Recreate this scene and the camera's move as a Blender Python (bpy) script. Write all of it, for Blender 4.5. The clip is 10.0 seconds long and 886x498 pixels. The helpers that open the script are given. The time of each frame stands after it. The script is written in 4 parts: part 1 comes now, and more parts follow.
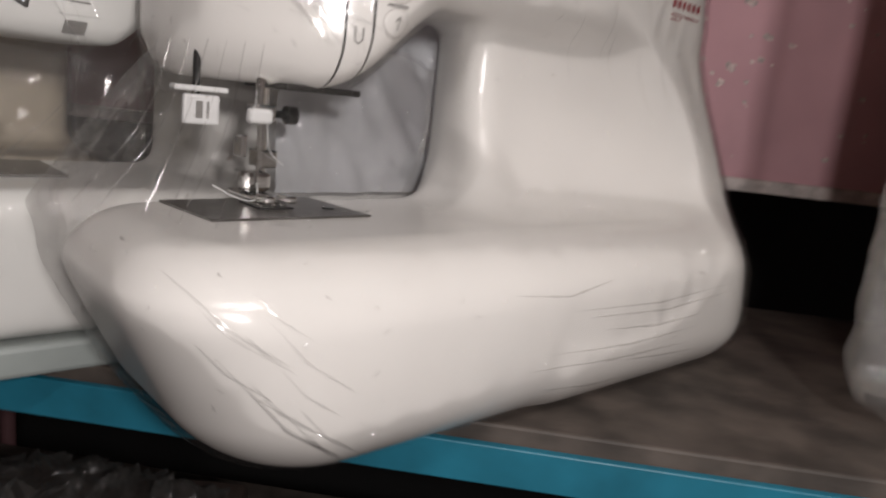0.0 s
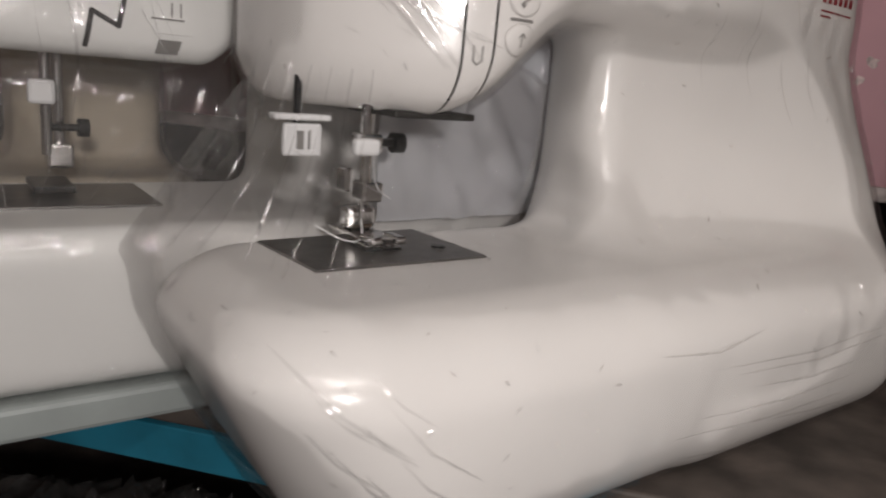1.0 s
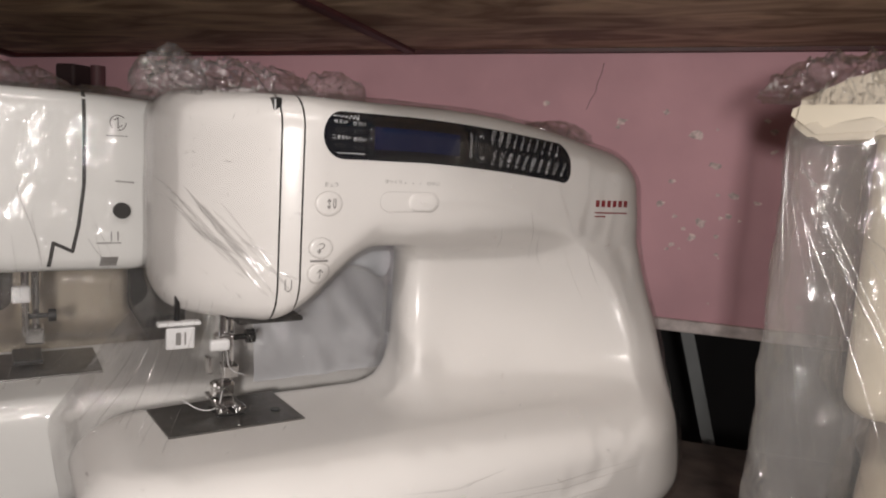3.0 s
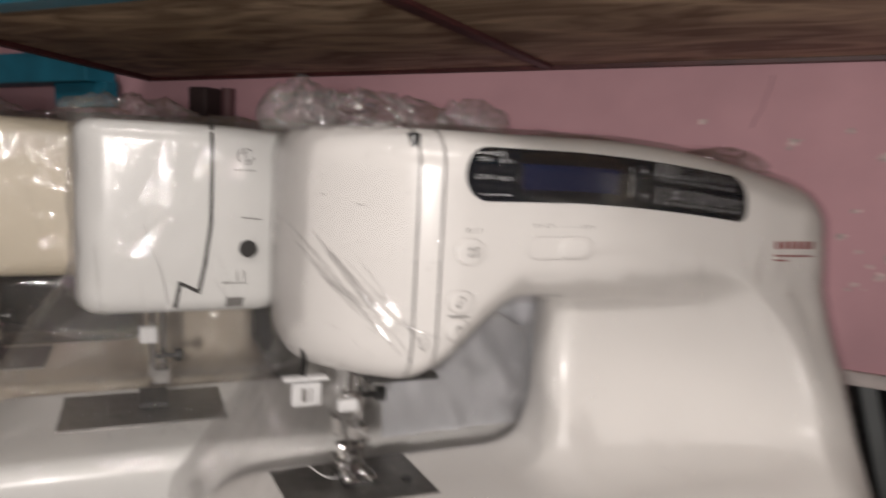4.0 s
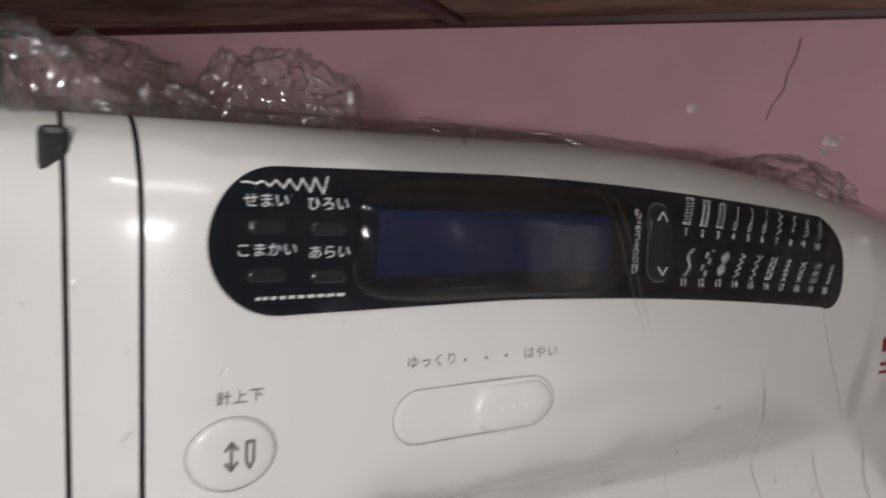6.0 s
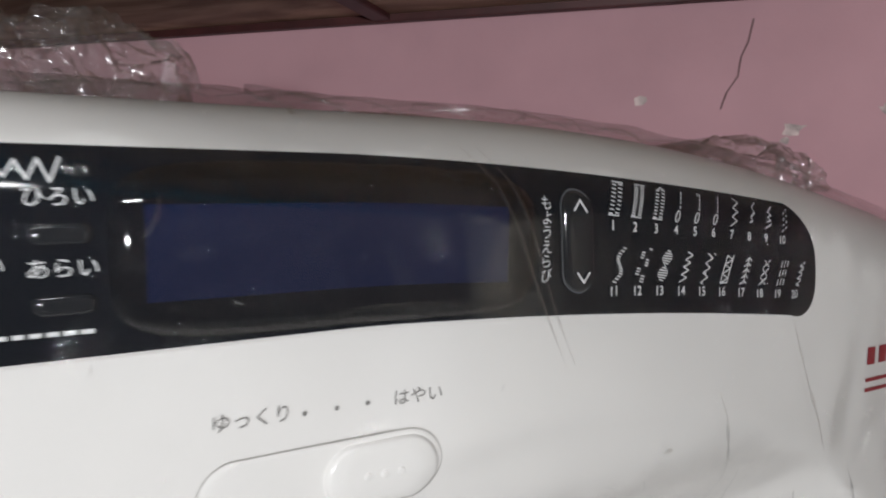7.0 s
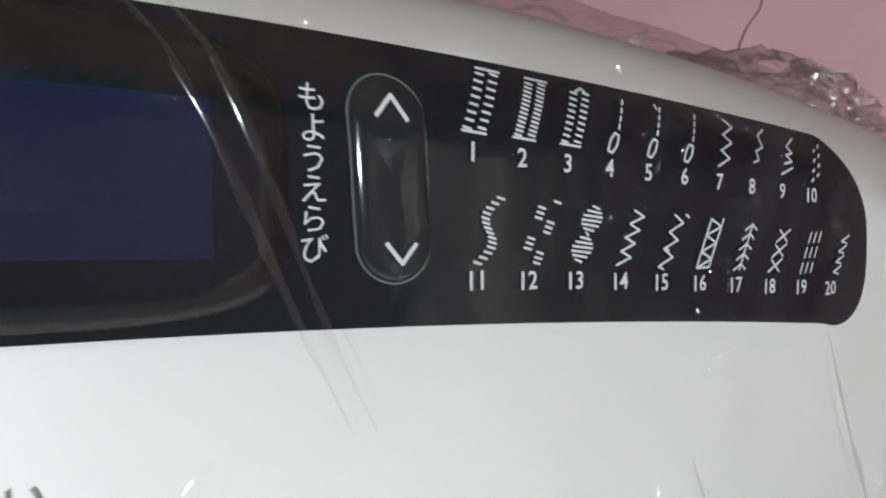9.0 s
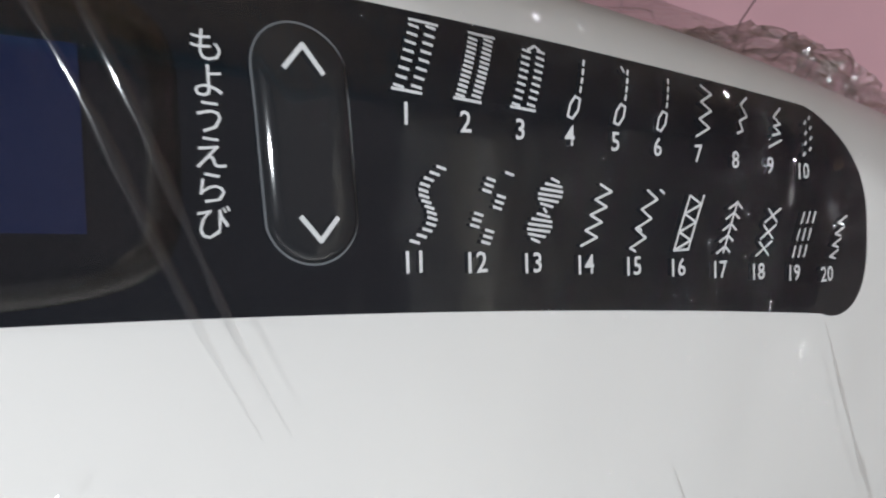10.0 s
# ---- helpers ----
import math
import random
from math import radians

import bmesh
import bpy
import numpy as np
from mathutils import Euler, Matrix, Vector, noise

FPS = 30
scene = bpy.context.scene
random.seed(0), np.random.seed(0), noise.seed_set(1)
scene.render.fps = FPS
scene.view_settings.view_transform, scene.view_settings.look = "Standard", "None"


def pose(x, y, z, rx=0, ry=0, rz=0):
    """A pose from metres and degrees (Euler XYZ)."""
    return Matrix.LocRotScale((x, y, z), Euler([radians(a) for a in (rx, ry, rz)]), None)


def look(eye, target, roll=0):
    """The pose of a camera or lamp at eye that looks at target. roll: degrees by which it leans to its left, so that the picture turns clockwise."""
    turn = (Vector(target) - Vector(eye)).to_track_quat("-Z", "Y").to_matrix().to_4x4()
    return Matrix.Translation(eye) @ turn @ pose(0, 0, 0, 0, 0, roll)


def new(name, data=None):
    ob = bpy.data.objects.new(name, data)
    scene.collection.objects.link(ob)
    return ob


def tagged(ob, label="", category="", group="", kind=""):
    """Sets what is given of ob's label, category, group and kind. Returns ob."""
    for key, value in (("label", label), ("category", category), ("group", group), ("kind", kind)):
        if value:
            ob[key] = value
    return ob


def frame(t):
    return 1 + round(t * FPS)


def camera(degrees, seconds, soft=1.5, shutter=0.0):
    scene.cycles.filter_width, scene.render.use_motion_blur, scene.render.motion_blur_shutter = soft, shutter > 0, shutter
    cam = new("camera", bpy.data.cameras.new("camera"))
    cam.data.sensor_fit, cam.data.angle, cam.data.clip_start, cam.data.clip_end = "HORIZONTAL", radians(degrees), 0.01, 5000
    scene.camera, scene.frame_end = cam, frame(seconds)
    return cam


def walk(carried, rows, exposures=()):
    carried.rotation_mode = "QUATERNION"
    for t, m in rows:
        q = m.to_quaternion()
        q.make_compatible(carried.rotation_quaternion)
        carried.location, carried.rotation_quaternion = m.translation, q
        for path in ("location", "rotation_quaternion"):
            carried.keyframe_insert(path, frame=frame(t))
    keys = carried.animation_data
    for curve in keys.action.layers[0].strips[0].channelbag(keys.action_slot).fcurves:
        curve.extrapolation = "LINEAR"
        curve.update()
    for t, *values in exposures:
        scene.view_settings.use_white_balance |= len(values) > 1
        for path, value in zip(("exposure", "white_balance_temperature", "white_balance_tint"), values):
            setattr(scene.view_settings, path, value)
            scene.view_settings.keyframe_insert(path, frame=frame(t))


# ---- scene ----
cam = camera(63.4, 10.0, 2.0, 0.5)
PATH = [
    (0, (0.025, -0.347, 1.165), (0.524, 1.549, 0.768), 6.1),
    (0.2, (0.006, -0.308, 1.16), (0.515, 1.579, 0.735), 4.3),
    (0.5, (-0.005, -0.291, 1.171), (0.414, 1.608, 0.702), 2.9),
    (0.7, (-0.005, -0.284, 1.182), (0.313, 1.626, 0.684), 2.2),
    (1, (0.01, -0.294, 1.183), (0.309, 1.63, 0.723), 5.2),
    (1.5, (0.075, -0.286, 1.22), (0.254, 1.626, 0.66), 3.3),
    (2, (0.107, -0.347, 1.259), (0.315, 1.587, 0.792), 4.7),
    (2.2, (0.122, -0.381, 1.27), (0.303, 1.572, 0.877), 4.3),
    (3.3, (0.136, -0.462, 1.294), (0.303, 1.513, 1.03), 3.4),
    (3.5, (0.137, -0.467, 1.293), (0.312, 1.507, 1.026), 3.4),
    (4, (0.111, -0.383, 1.313), (-0.039, 1.593, 1.04), 3.1),
    (4.2, (0.1, -0.345, 1.319), (-0.146, 1.621, 1.047), 1.5),
    (4.5, (0.113, -0.311, 1.326), (-0.114, 1.662, 1.087), 2.1),
    (5, (0.117, -0.206, 1.32), (-0.194, 1.749, 1.033), 1.5),
    (5.5, (0.122, -0.131, 1.322), (-0.091, 1.833, 1.006), 0.5),
    (6, (0.134, -0.103, 1.324), (0.203, 1.874, 1.028), 3.5),
    (7.5, (0.1761, -0.0264, 1.3065), (0.312, 1.957, 1.086), 1.02),
    (8, (0.1863, -0.0045, 1.3013), (0.181, 1.979, 1.045), 0.33),
    (8.6, (0.2021, 0.0131, 1.3046), (0.229, 1.985, 0.972), 1.56),
    (9, (0.2084, 0.0248, 1.3019), (0.276, 2.004, 1.022), 1.54),
    (9.5, (0.2111, 0.0272, 1.3007), (0.330, 2.000, 0.995), 2.22),
    (10, (0.2166, 0.0351, 1.2968), (0.268, 2.019, 1.050), 0.63),
]
walk(cam, [(t, look(eye, target, roll)) for t, eye, target, roll in PATH],
     [(0.0, -0.15, 6750, 13), (0.7, -0.25, 6750, 13), (1.5, -0.5, 6850, 13), (2.2, -0.5, 6850, 13), (3.3, -0.02, 6900, 13), (4.5, -0.05, 6850, 13), (5.0, -0.05, 6600, 11), (5.5, -0.3, 6500, 10), (6.1, -0.3, 6400, 9), (7.5, 0.45, 6050, 6), (10.0, 0.6, 5950, 5)])

# ---- world, light and exposure ----
world = bpy.data.worlds.new("room_air")
scene.world = world
world.use_nodes = True
world.node_tree.nodes["Background"].inputs[0].default_value = (0.55, 0.5, 0.5, 1)
world.node_tree.nodes["Background"].inputs[1].default_value = 0.05


def area_lamp(name, eye, target, sx, sy, watts, colour):
    data = bpy.data.lights.new(name, "AREA")
    data.shape, data.size, data.size_y = "RECTANGLE", sx, sy
    data.energy, data.color = watts, colour
    ob = new(name, data)
    ob.matrix_world = look(eye, target)
    return ob


# fixed stand-in for a torch that moves along with the camera
area_lamp("work_lamp_light", (0.11, -0.68, 1.315), (0.15, 0.1, 1.2), 0.05, 0.05, 4.3, (1.0, 0.985, 0.98))
area_lamp("tube_light_glow", (0.3, -1.3, 2.60), (0.2, -0.6, 1.2), 1.2, 0.06, 14.0, (1.0, 0.97, 0.95))

# ---- materials ----


def material(name, base, rough=0.5, metal=0.0, vary=0.08, scale=30.0, bump=0.0, bump_scale=200.0, second=None, coat=0.0, spec=0.5):
    m = bpy.data.materials.new(name)
    m.use_nodes = True
    nt = m.node_tree
    p = nt.nodes["Principled BSDF"]
    p.inputs["Roughness"].default_value = rough
    p.inputs["Metallic"].default_value = metal
    p.inputs["Coat Weight"].default_value = coat
    p.inputs["Specular IOR Level"].default_value = spec
    co = nt.nodes.new("ShaderNodeTexCoord")
    n1 = nt.nodes.new("ShaderNodeTexNoise")
    n1.inputs["Scale"].default_value = scale
    n1.inputs["Detail"].default_value = 6
    nt.links.new(co.outputs["Object"], n1.inputs["Vector"])
    ramp = nt.nodes.new("ShaderNodeValToRGB")
    dark = second or tuple(c * (1 - vary) for c in base)
    lite = tuple(min(1, c * (1 + vary * 0.5)) for c in base)
    ramp.color_ramp.elements[0].position, ramp.color_ramp.elements[1].position = 0.35, 0.65
    ramp.color_ramp.elements[0].color = (*dark, 1)
    ramp.color_ramp.elements[1].color = (*lite, 1)
    nt.links.new(n1.outputs["Fac"], ramp.inputs["Fac"])
    nt.links.new(ramp.outputs["Color"], p.inputs["Base Color"])
    if bump:
        n2 = nt.nodes.new("ShaderNodeTexNoise")
        n2.inputs["Scale"].default_value = bump_scale
        n2.inputs["Detail"].default_value = 4
        nt.links.new(co.outputs["Object"], n2.inputs["Vector"])
        b = nt.nodes.new("ShaderNodeBump")
        b.inputs["Strength"].default_value = bump
        b.inputs["Distance"].default_value = 0.002
        nt.links.new(n2.outputs["Fac"], b.inputs["Height"])
        nt.links.new(b.outputs["Normal"], p.inputs["Normal"])
    return m


def film_material(name, gloss=0.35, haze=0.05, bump=0.5, scale=60.0, tint=(0.985, 0.98, 0.978), floor=0.035, crease=0.5, rough=0.07, milk_colour=(0.86, 0.84, 0.82)):
    """Thin clear wrapping film: lets light straight through, glints where it is creased."""
    m = bpy.data.materials.new(name)
    m.use_nodes = True
    nt = m.node_tree
    nt.nodes.clear()
    out = nt.nodes.new("ShaderNodeOutputMaterial")
    clear = nt.nodes.new("ShaderNodeBsdfTransparent")
    clear.inputs[0].default_value = (*tint, 1)
    shine = nt.nodes.new("ShaderNodeBsdfGlossy")
    shine.inputs["Roughness"].default_value = rough
    milk = nt.nodes.new("ShaderNodeBsdfDiffuse")
    milk.inputs[0].default_value = (*milk_colour, 1)
    co = nt.nodes.new("ShaderNodeTexCoord")
    mp = nt.nodes.new("ShaderNodeMapping")
    mp.inputs["Scale"].default_value = (1.0, 1.0, 0.35)
    mp.inputs["Rotation"].default_value = (0, radians(28), 0)
    nt.links.new(co.outputs["Object"], mp.inputs["Vector"])
    n1 = nt.nodes.new("ShaderNodeTexNoise")
    n1.inputs["Scale"].default_value, n1.inputs["Detail"].default_value, n1.inputs["Distortion"].default_value = scale, 5, 1.2
    nt.links.new(mp.outputs["Vector"], n1.inputs["Vector"])
    b = nt.nodes.new("ShaderNodeBump")
    b.inputs["Strength"].default_value, b.inputs["Distance"].default_value = bump, 0.006
    fine = nt.nodes.new("ShaderNodeTexNoise")
    fine.inputs["Scale"].default_value, fine.inputs["Detail"].default_value, fine.inputs["Distortion"].default_value = scale * 7, 3, 2.0
    nt.links.new(mp.outputs["Vector"], fine.inputs["Vector"])
    peak = nt.nodes.new("ShaderNodeMapRange")
    peak.inputs["From Min"].default_value, peak.inputs["From Max"].default_value, peak.inputs["To Max"].default_value = 0.50, 0.72, crease
    nt.links.new(fine.outputs["Fac"], peak.inputs["Value"])
    patch = nt.nodes.new("ShaderNodeTexNoise")
    patch.inputs["Scale"].default_value = 16
    nt.links.new(co.outputs["Object"], patch.inputs["Vector"])
    where = nt.nodes.new("ShaderNodeMapRange")
    where.inputs["From Min"].default_value, where.inputs["From Max"].default_value = 0.46, 0.60
    nt.links.new(patch.outputs["Fac"], where.inputs["Value"])
    some = nt.nodes.new("ShaderNodeMath")
    some.operation = "MULTIPLY"
    nt.links.new(peak.outputs[0], some.inputs[0])
    nt.links.new(where.outputs[0], some.inputs[1])
    both = nt.nodes.new("ShaderNodeMath")
    nt.links.new(n1.outputs["Fac"], both.inputs[0])
    nt.links.new(some.outputs[0], both.inputs[1])
    nt.links.new(both.outputs[0], b.inputs["Height"])
    nt.links.new(b.outputs["Normal"], shine.inputs["Normal"])
    fr = nt.nodes.new("ShaderNodeFresnel")
    fr.inputs["IOR"].default_value = 1.45
    mul = nt.nodes.new("ShaderNodeMath")
    mul.operation, mul.use_clamp = "MULTIPLY_ADD", True
    mul.inputs[1].default_value = gloss
    mul.inputs[2].default_value = floor
    nt.links.new(fr.outputs[0], mul.inputs[0])
    mix1 = nt.nodes.new("ShaderNodeMixShader")
    mix1.inputs[0].default_value = haze
    nt.links.new(clear.outputs[0], mix1.inputs[1])
    nt.links.new(milk.outputs[0], mix1.inputs[2])
    mix2 = nt.nodes.new("ShaderNodeMixShader")
    nt.links.new(mul.outputs[0], mix2.inputs[0])
    nt.links.new(mix1.outputs[0], mix2.inputs[1])
    nt.links.new(shine.outputs[0], mix2.inputs[2])
    nt.links.new(mix2.outputs[0], out.inputs[0])
    return m


WHITE = material("white_plastic", (0.80, 0.78, 0.755), 0.24, vary=0.03, scale=14, bump=0.02, bump_scale=900)
WHITE2 = material("cool_white_plastic", (0.78, 0.78, 0.76), 0.28, vary=0.03, scale=14, bump=0.02, bump_scale=900)
CREAM = material("yellowed_cream_plastic", (0.74, 0.66, 0.52), 0.38, vary=0.05, scale=9, bump=0.03, bump_scale=700)
PANEL = material("black_gloss_panel", (0.004, 0.006, 0.010), 0.09, vary=0.1, spec=0.6)
LCD = material("blue_screen", (0.008, 0.015, 0.055), 0.12, vary=0.05)
DARK = material("dark_seam", (0.02, 0.018, 0.016), 0.6)
PRINT = material("white_print", (0.72, 0.72, 0.72), 0.5, vary=0.02)
GREY_PRINT = material("grey_print", (0.22, 0.21, 0.20), 0.5)
FAINT = material("moulded_edge", (0.42, 0.40, 0.38), 0.5)
RED_PRINT = material("red_print", (0.30, 0.03, 0.04), 0.5)
CLEARKEY = material("smoky_key", (0.014, 0.016, 0.019), 0.10, coat=0.5)
CHROME = material("chrome_steel", (0.72, 0.71, 0.70), 0.14, metal=1.0, vary=0.05)
STEEL = material("brushed_steel", (0.22, 0.21, 0.20), 0.36, metal=1.0, vary=0.15, scale=120, bump=0.05, bump_scale=600)
BLACKMETAL = material("black_steel", (0.03, 0.03, 0.03), 0.3, metal=0.6)
PINK = material("pink_wall_paint", (0.63, 0.36, 0.40), 0.75, vary=0.18, scale=5, bump=0.25, bump_scale=60)
PLASTER = material("bare_plaster", (0.56, 0.50, 0.48), 0.85, vary=0.3, scale=60, bump=0.3, bump_scale=200)
CHIP = material("chipped_undercoat", (0.70, 0.57, 0.55), 0.85, vary=0.4, scale=150, bump=0.2, bump_scale=300)
TEAL = material("teal_paint", (0.012, 0.16, 0.24), 0.45, vary=0.25, scale=20, bump=0.1, bump_scale=150)
BOARD = material("worn_plywood", (0.2, 0.14, 0.10), 0.6, vary=0.3, scale=8, bump=0.15, bump_scale=120)
LOWBOARD = material("stained_dark_board", (0.085, 0.068, 0.058), 0.65, vary=0.5, scale=22, bump=0.2, bump_scale=150)
MAROON = material("maroon_edge", (0.07, 0.018, 0.018), 0.5, vary=0.3, scale=40)
# near-black base colour holds the shade deep in the wall gap
BLACK = material("black_recess_shade", (0.008, 0.008, 0.009), 0.8)
GREYBASE = material("grey_green_base", (0.30, 0.33, 0.32), 0.5, vary=0.12, scale=25)
ROOM = material("room_paint", (0.45, 0.40, 0.38), 0.85, vary=0.1, scale=3)
FLOOR = material("floor_cement", (0.18, 0.16, 0.15), 0.7, vary=0.25, scale=6)
BROWN = material("dark_brown_carton", (0.05, 0.035, 0.03), 0.55, vary=0.35, scale=12)
GLASSLAMP = material("lamp_shade", (0.8, 0.78, 0.74), 0.4)
FILM = film_material("cling_film", 0.32, 0.035, 0.8, 40, floor=0.06, crease=1.0)
SLACK = film_material("slack_film", 0.30, 0.14, 0.9, 38, floor=0.07, crease=0.6)
FILM_TIGHT = film_material("stretched_film", 0.30, 0.006, 0.6, 26, floor=0.026, crease=2.2, rough=0.05)
CRUMPLE = film_material("crumpled_film", 0.40, 0.03, 0.5, 60, (0.95, 0.94, 0.94), floor=0.09, crease=0.6, rough=0.13)


def grain(m, scale=(3.5, 9.0, 2.0), dark=(0.20, 0.125, 0.075), lite=(0.60, 0.45, 0.30)):
    """Long wood grain on a board's material."""
    nt = m.node_tree
    p = nt.nodes["Principled BSDF"]
    co = nt.nodes.new("ShaderNodeTexCoord")
    mp = nt.nodes.new("ShaderNodeMapping")
    mp.inputs["Scale"].default_value = scale
    nz = nt.nodes.new("ShaderNodeTexNoise")
    nz.inputs["Scale"].default_value, nz.inputs["Detail"].default_value, nz.inputs["Distortion"].default_value = 2.2, 8, 1.5
    ramp = nt.nodes.new("ShaderNodeValToRGB")
    ramp.color_ramp.elements[0].position, ramp.color_ramp.elements[1].position = 0.36, 0.68
    ramp.color_ramp.elements[0].color, ramp.color_ramp.elements[1].color = (*dark, 1), (*lite, 1)
    nt.links.new(co.outputs["Object"], mp.inputs["Vector"])
    nt.links.new(mp.outputs["Vector"], nz.inputs["Vector"])
    nt.links.new(nz.outputs["Fac"], ramp.inputs["Fac"])
    nt.links.new(ramp.outputs["Color"], p.inputs["Base Color"])


grain(BOARD)

# ---- mesh helpers ----


def mesh_object(name, verts, faces, mat, parent=None, smooth=True, label=""):
    me = bpy.data.meshes.new(name)
    me.from_pydata([tuple(map(float, v)) for v in verts], [], [tuple(map(int, f)) for f in faces])
    if smooth:
        me.polygons.foreach_set("use_smooth", [True] * len(me.polygons))
    me.materials.append(mat)
    me.update()
    ob = new(name, me)
    if parent:
        ob.parent = parent
    return tagged(ob, label) if label else ob


def part(name, bm, mat, parent=None, label="", smooth=False):
    """Links a bmesh as one mesh object, under a thing or a part."""
    me = bpy.data.meshes.new(name)
    bmesh.ops.recalc_face_normals(bm, faces=bm.faces[:])
    bm.to_mesh(me)
    bm.free()
    if smooth:
        me.polygons.foreach_set("use_smooth", [True] * len(me.polygons))
    me.materials.append(mat)
    ob = new(name, me)
    if parent:
        ob.parent = parent
    return tagged(ob, label) if label else ob


def box(x0, x1, y0, y1, z0, z1, bevel=0.0, segments=2, bm=None):
    bm = bm or bmesh.new()
    m = Matrix.Translation(((x0 + x1) / 2, (y0 + y1) / 2, (z0 + z1) / 2)) @ Matrix.Diagonal((x1 - x0, y1 - y0, z1 - z0, 1))
    got = bmesh.ops.create_cube(bm, size=1, matrix=m)
    if bevel:
        edges = {e for v in got["verts"] for e in v.link_edges}
        bmesh.ops.bevel(bm, geom=list(edges), offset=bevel, segments=segments, affect="EDGES", profile=0.5)
    return bm


def rod(a, b, r, r2=None, n=16, bm=None):
    """A round bar from a to b."""
    bm = bm or bmesh.new()
    a, b = Vector(a), Vector(b)
    d = b - a
    m = Matrix.Translation((a + b) / 2) @ d.to_track_quat("Z", "Y").to_matrix().to_4x4()
    bmesh.ops.create_cone(bm, cap_ends=True, segments=n, radius1=r, radius2=r if r2 is None else r2, depth=d.length, matrix=m)
    return bm


def surface_net(f, lo, hi, h):
    """The zero surface of f as vertices and quads."""
    ax = [np.arange(a, b + h, h) for a, b in zip(lo, hi)]
    grids = np.meshgrid(*ax, indexing="ij")
    val = f(*grids)
    inside = val < 0
    shape = tuple(n - 1 for n in val.shape)
    total, count = np.zeros(shape + (3,)), np.zeros(shape)
    for axis in range(3):
        s0, s1 = [slice(None)] * 3, [slice(None)] * 3
        s0[axis], s1[axis] = slice(None, -1), slice(1, None)
        a, b = val[tuple(s0)], val[tuple(s1)]
        cross = inside[tuple(s0)] != inside[tuple(s1)]
        t = np.where(cross, a / np.where(a == b, 1, a - b), 0)
        pts = np.stack([g[tuple(s0)] for g in grids], -1)
        pts[..., axis] += t * h
        o1, o2 = [k for k in range(3) if k != axis]
        for i in (0, 1):
            for j in (0, 1):
                sl = [slice(None)] * 3
                sl[o1] = slice(i, shape[o1] + i)
                sl[o2] = slice(j, shape[o2] + j)
                c = cross[tuple(sl)]
                total += np.where(c[..., None], pts[tuple(sl)], 0)
                count += c
    active = count > 0
    index = -np.ones(shape, int)
    index[active] = np.arange(active.sum())
    verts = total[active] / count[active][:, None]
    faces = []
    for axis in range(3):
        o1, o2 = (axis + 1) % 3, (axis + 2) % 3
        s0, s1 = [slice(None)] * 3, [slice(None)] * 3
        s0[axis], s1[axis] = slice(None, -1), slice(1, None)
        a, b = inside[tuple(s0)], inside[tuple(s1)]
        cross = a != b
        keep = [slice(None)] * 3
        keep[o1], keep[o2] = slice(1, -1), slice(1, -1)
        where = np.argwhere(cross[tuple(keep)])
        off = np.zeros(3, int)
        off[o1], off[o2] = 1, 1
        where = where + off
        flip = a[tuple(where.T)]
        quad = []
        for d1, d2 in ((-1, -1), (0, -1), (0, 0), (-1, 0)):
            w = where.copy()
            w[:, o1] += d1
            w[:, o2] += d2
            quad.append(index[tuple(w.T)])
        quad = np.stack(quad, 1)
        quad[~flip] = quad[~flip][:, ::-1]
        faces.append(quad)
    faces = np.concatenate(faces)
    e = h * 0.2
    for _ in range(3):
        x, y, z = verts.T
        v = f(x, y, z)
        g = np.stack([f(x + e, y, z) - f(x - e, y, z), f(x, y + e, z) - f(x, y - e, z), f(x, y, z + e) - f(x, y, z - e)], -1) / (2 * e)
        step = v[:, None] * g / np.maximum((g * g).sum(1, keepdims=True), 0.15)
        verts = verts - np.clip(step, -0.5 * h, 0.5 * h)
    return verts, faces


def blend(a, b, k):
    """Smooth union of two distances."""
    h = np.clip(0.5 + 0.5 * (b - a) / k, 0, 1)
    return b + (a - b) * h - k * h * (1 - h)


def meet(a, b, r):
    """Rounded intersection of two distances."""
    p, q = a + r, b + r
    return np.minimum(np.maximum(p, q), 0) + np.hypot(np.maximum(p, 0), np.maximum(q, 0)) - r


def slab(x, lo, hi):
    return np.abs(x - (lo + hi) / 2) - (hi - lo) / 2


def rounded_box(x, y, z, lo, hi, r):
    q = [np.abs(c - (a + b) / 2) - (b - a) / 2 + r for c, a, b in zip((x, y, z), lo, hi)]
    m = [np.maximum(c, 0) for c in q]
    return np.sqrt(m[0] ** 2 + m[1] ** 2 + m[2] ** 2) + np.minimum(np.maximum(np.maximum(q[0], q[1]), q[2]), 0) - r


def smooth_step(x):
    x = np.clip(x, 0, 1)
    return x * x * (3 - 2 * x)


def ripple(p, scale, seed=0.0):
    """Fractal noise at many points, as an array."""
    return np.array([noise.fractal(Vector((a * scale + seed, b * scale, c * scale)), 0.9, 2.1, 4) for a, b, c in p])

# ---- the place ----
YAW = -20.0          # the wall and the shelves run along this line
SHELF = 0.990        # top of the lower shelf
UNDER = 1.403        # underside of the upper shelf
PLACE = pose(0, 0, 0, 0, 0, YAW)


def setting(name, bm, mat, label, category, kind="structure"):
    ob = part(name, bm, mat)
    ob.matrix_world = PLACE
    return tagged(ob, label, category, kind=kind)


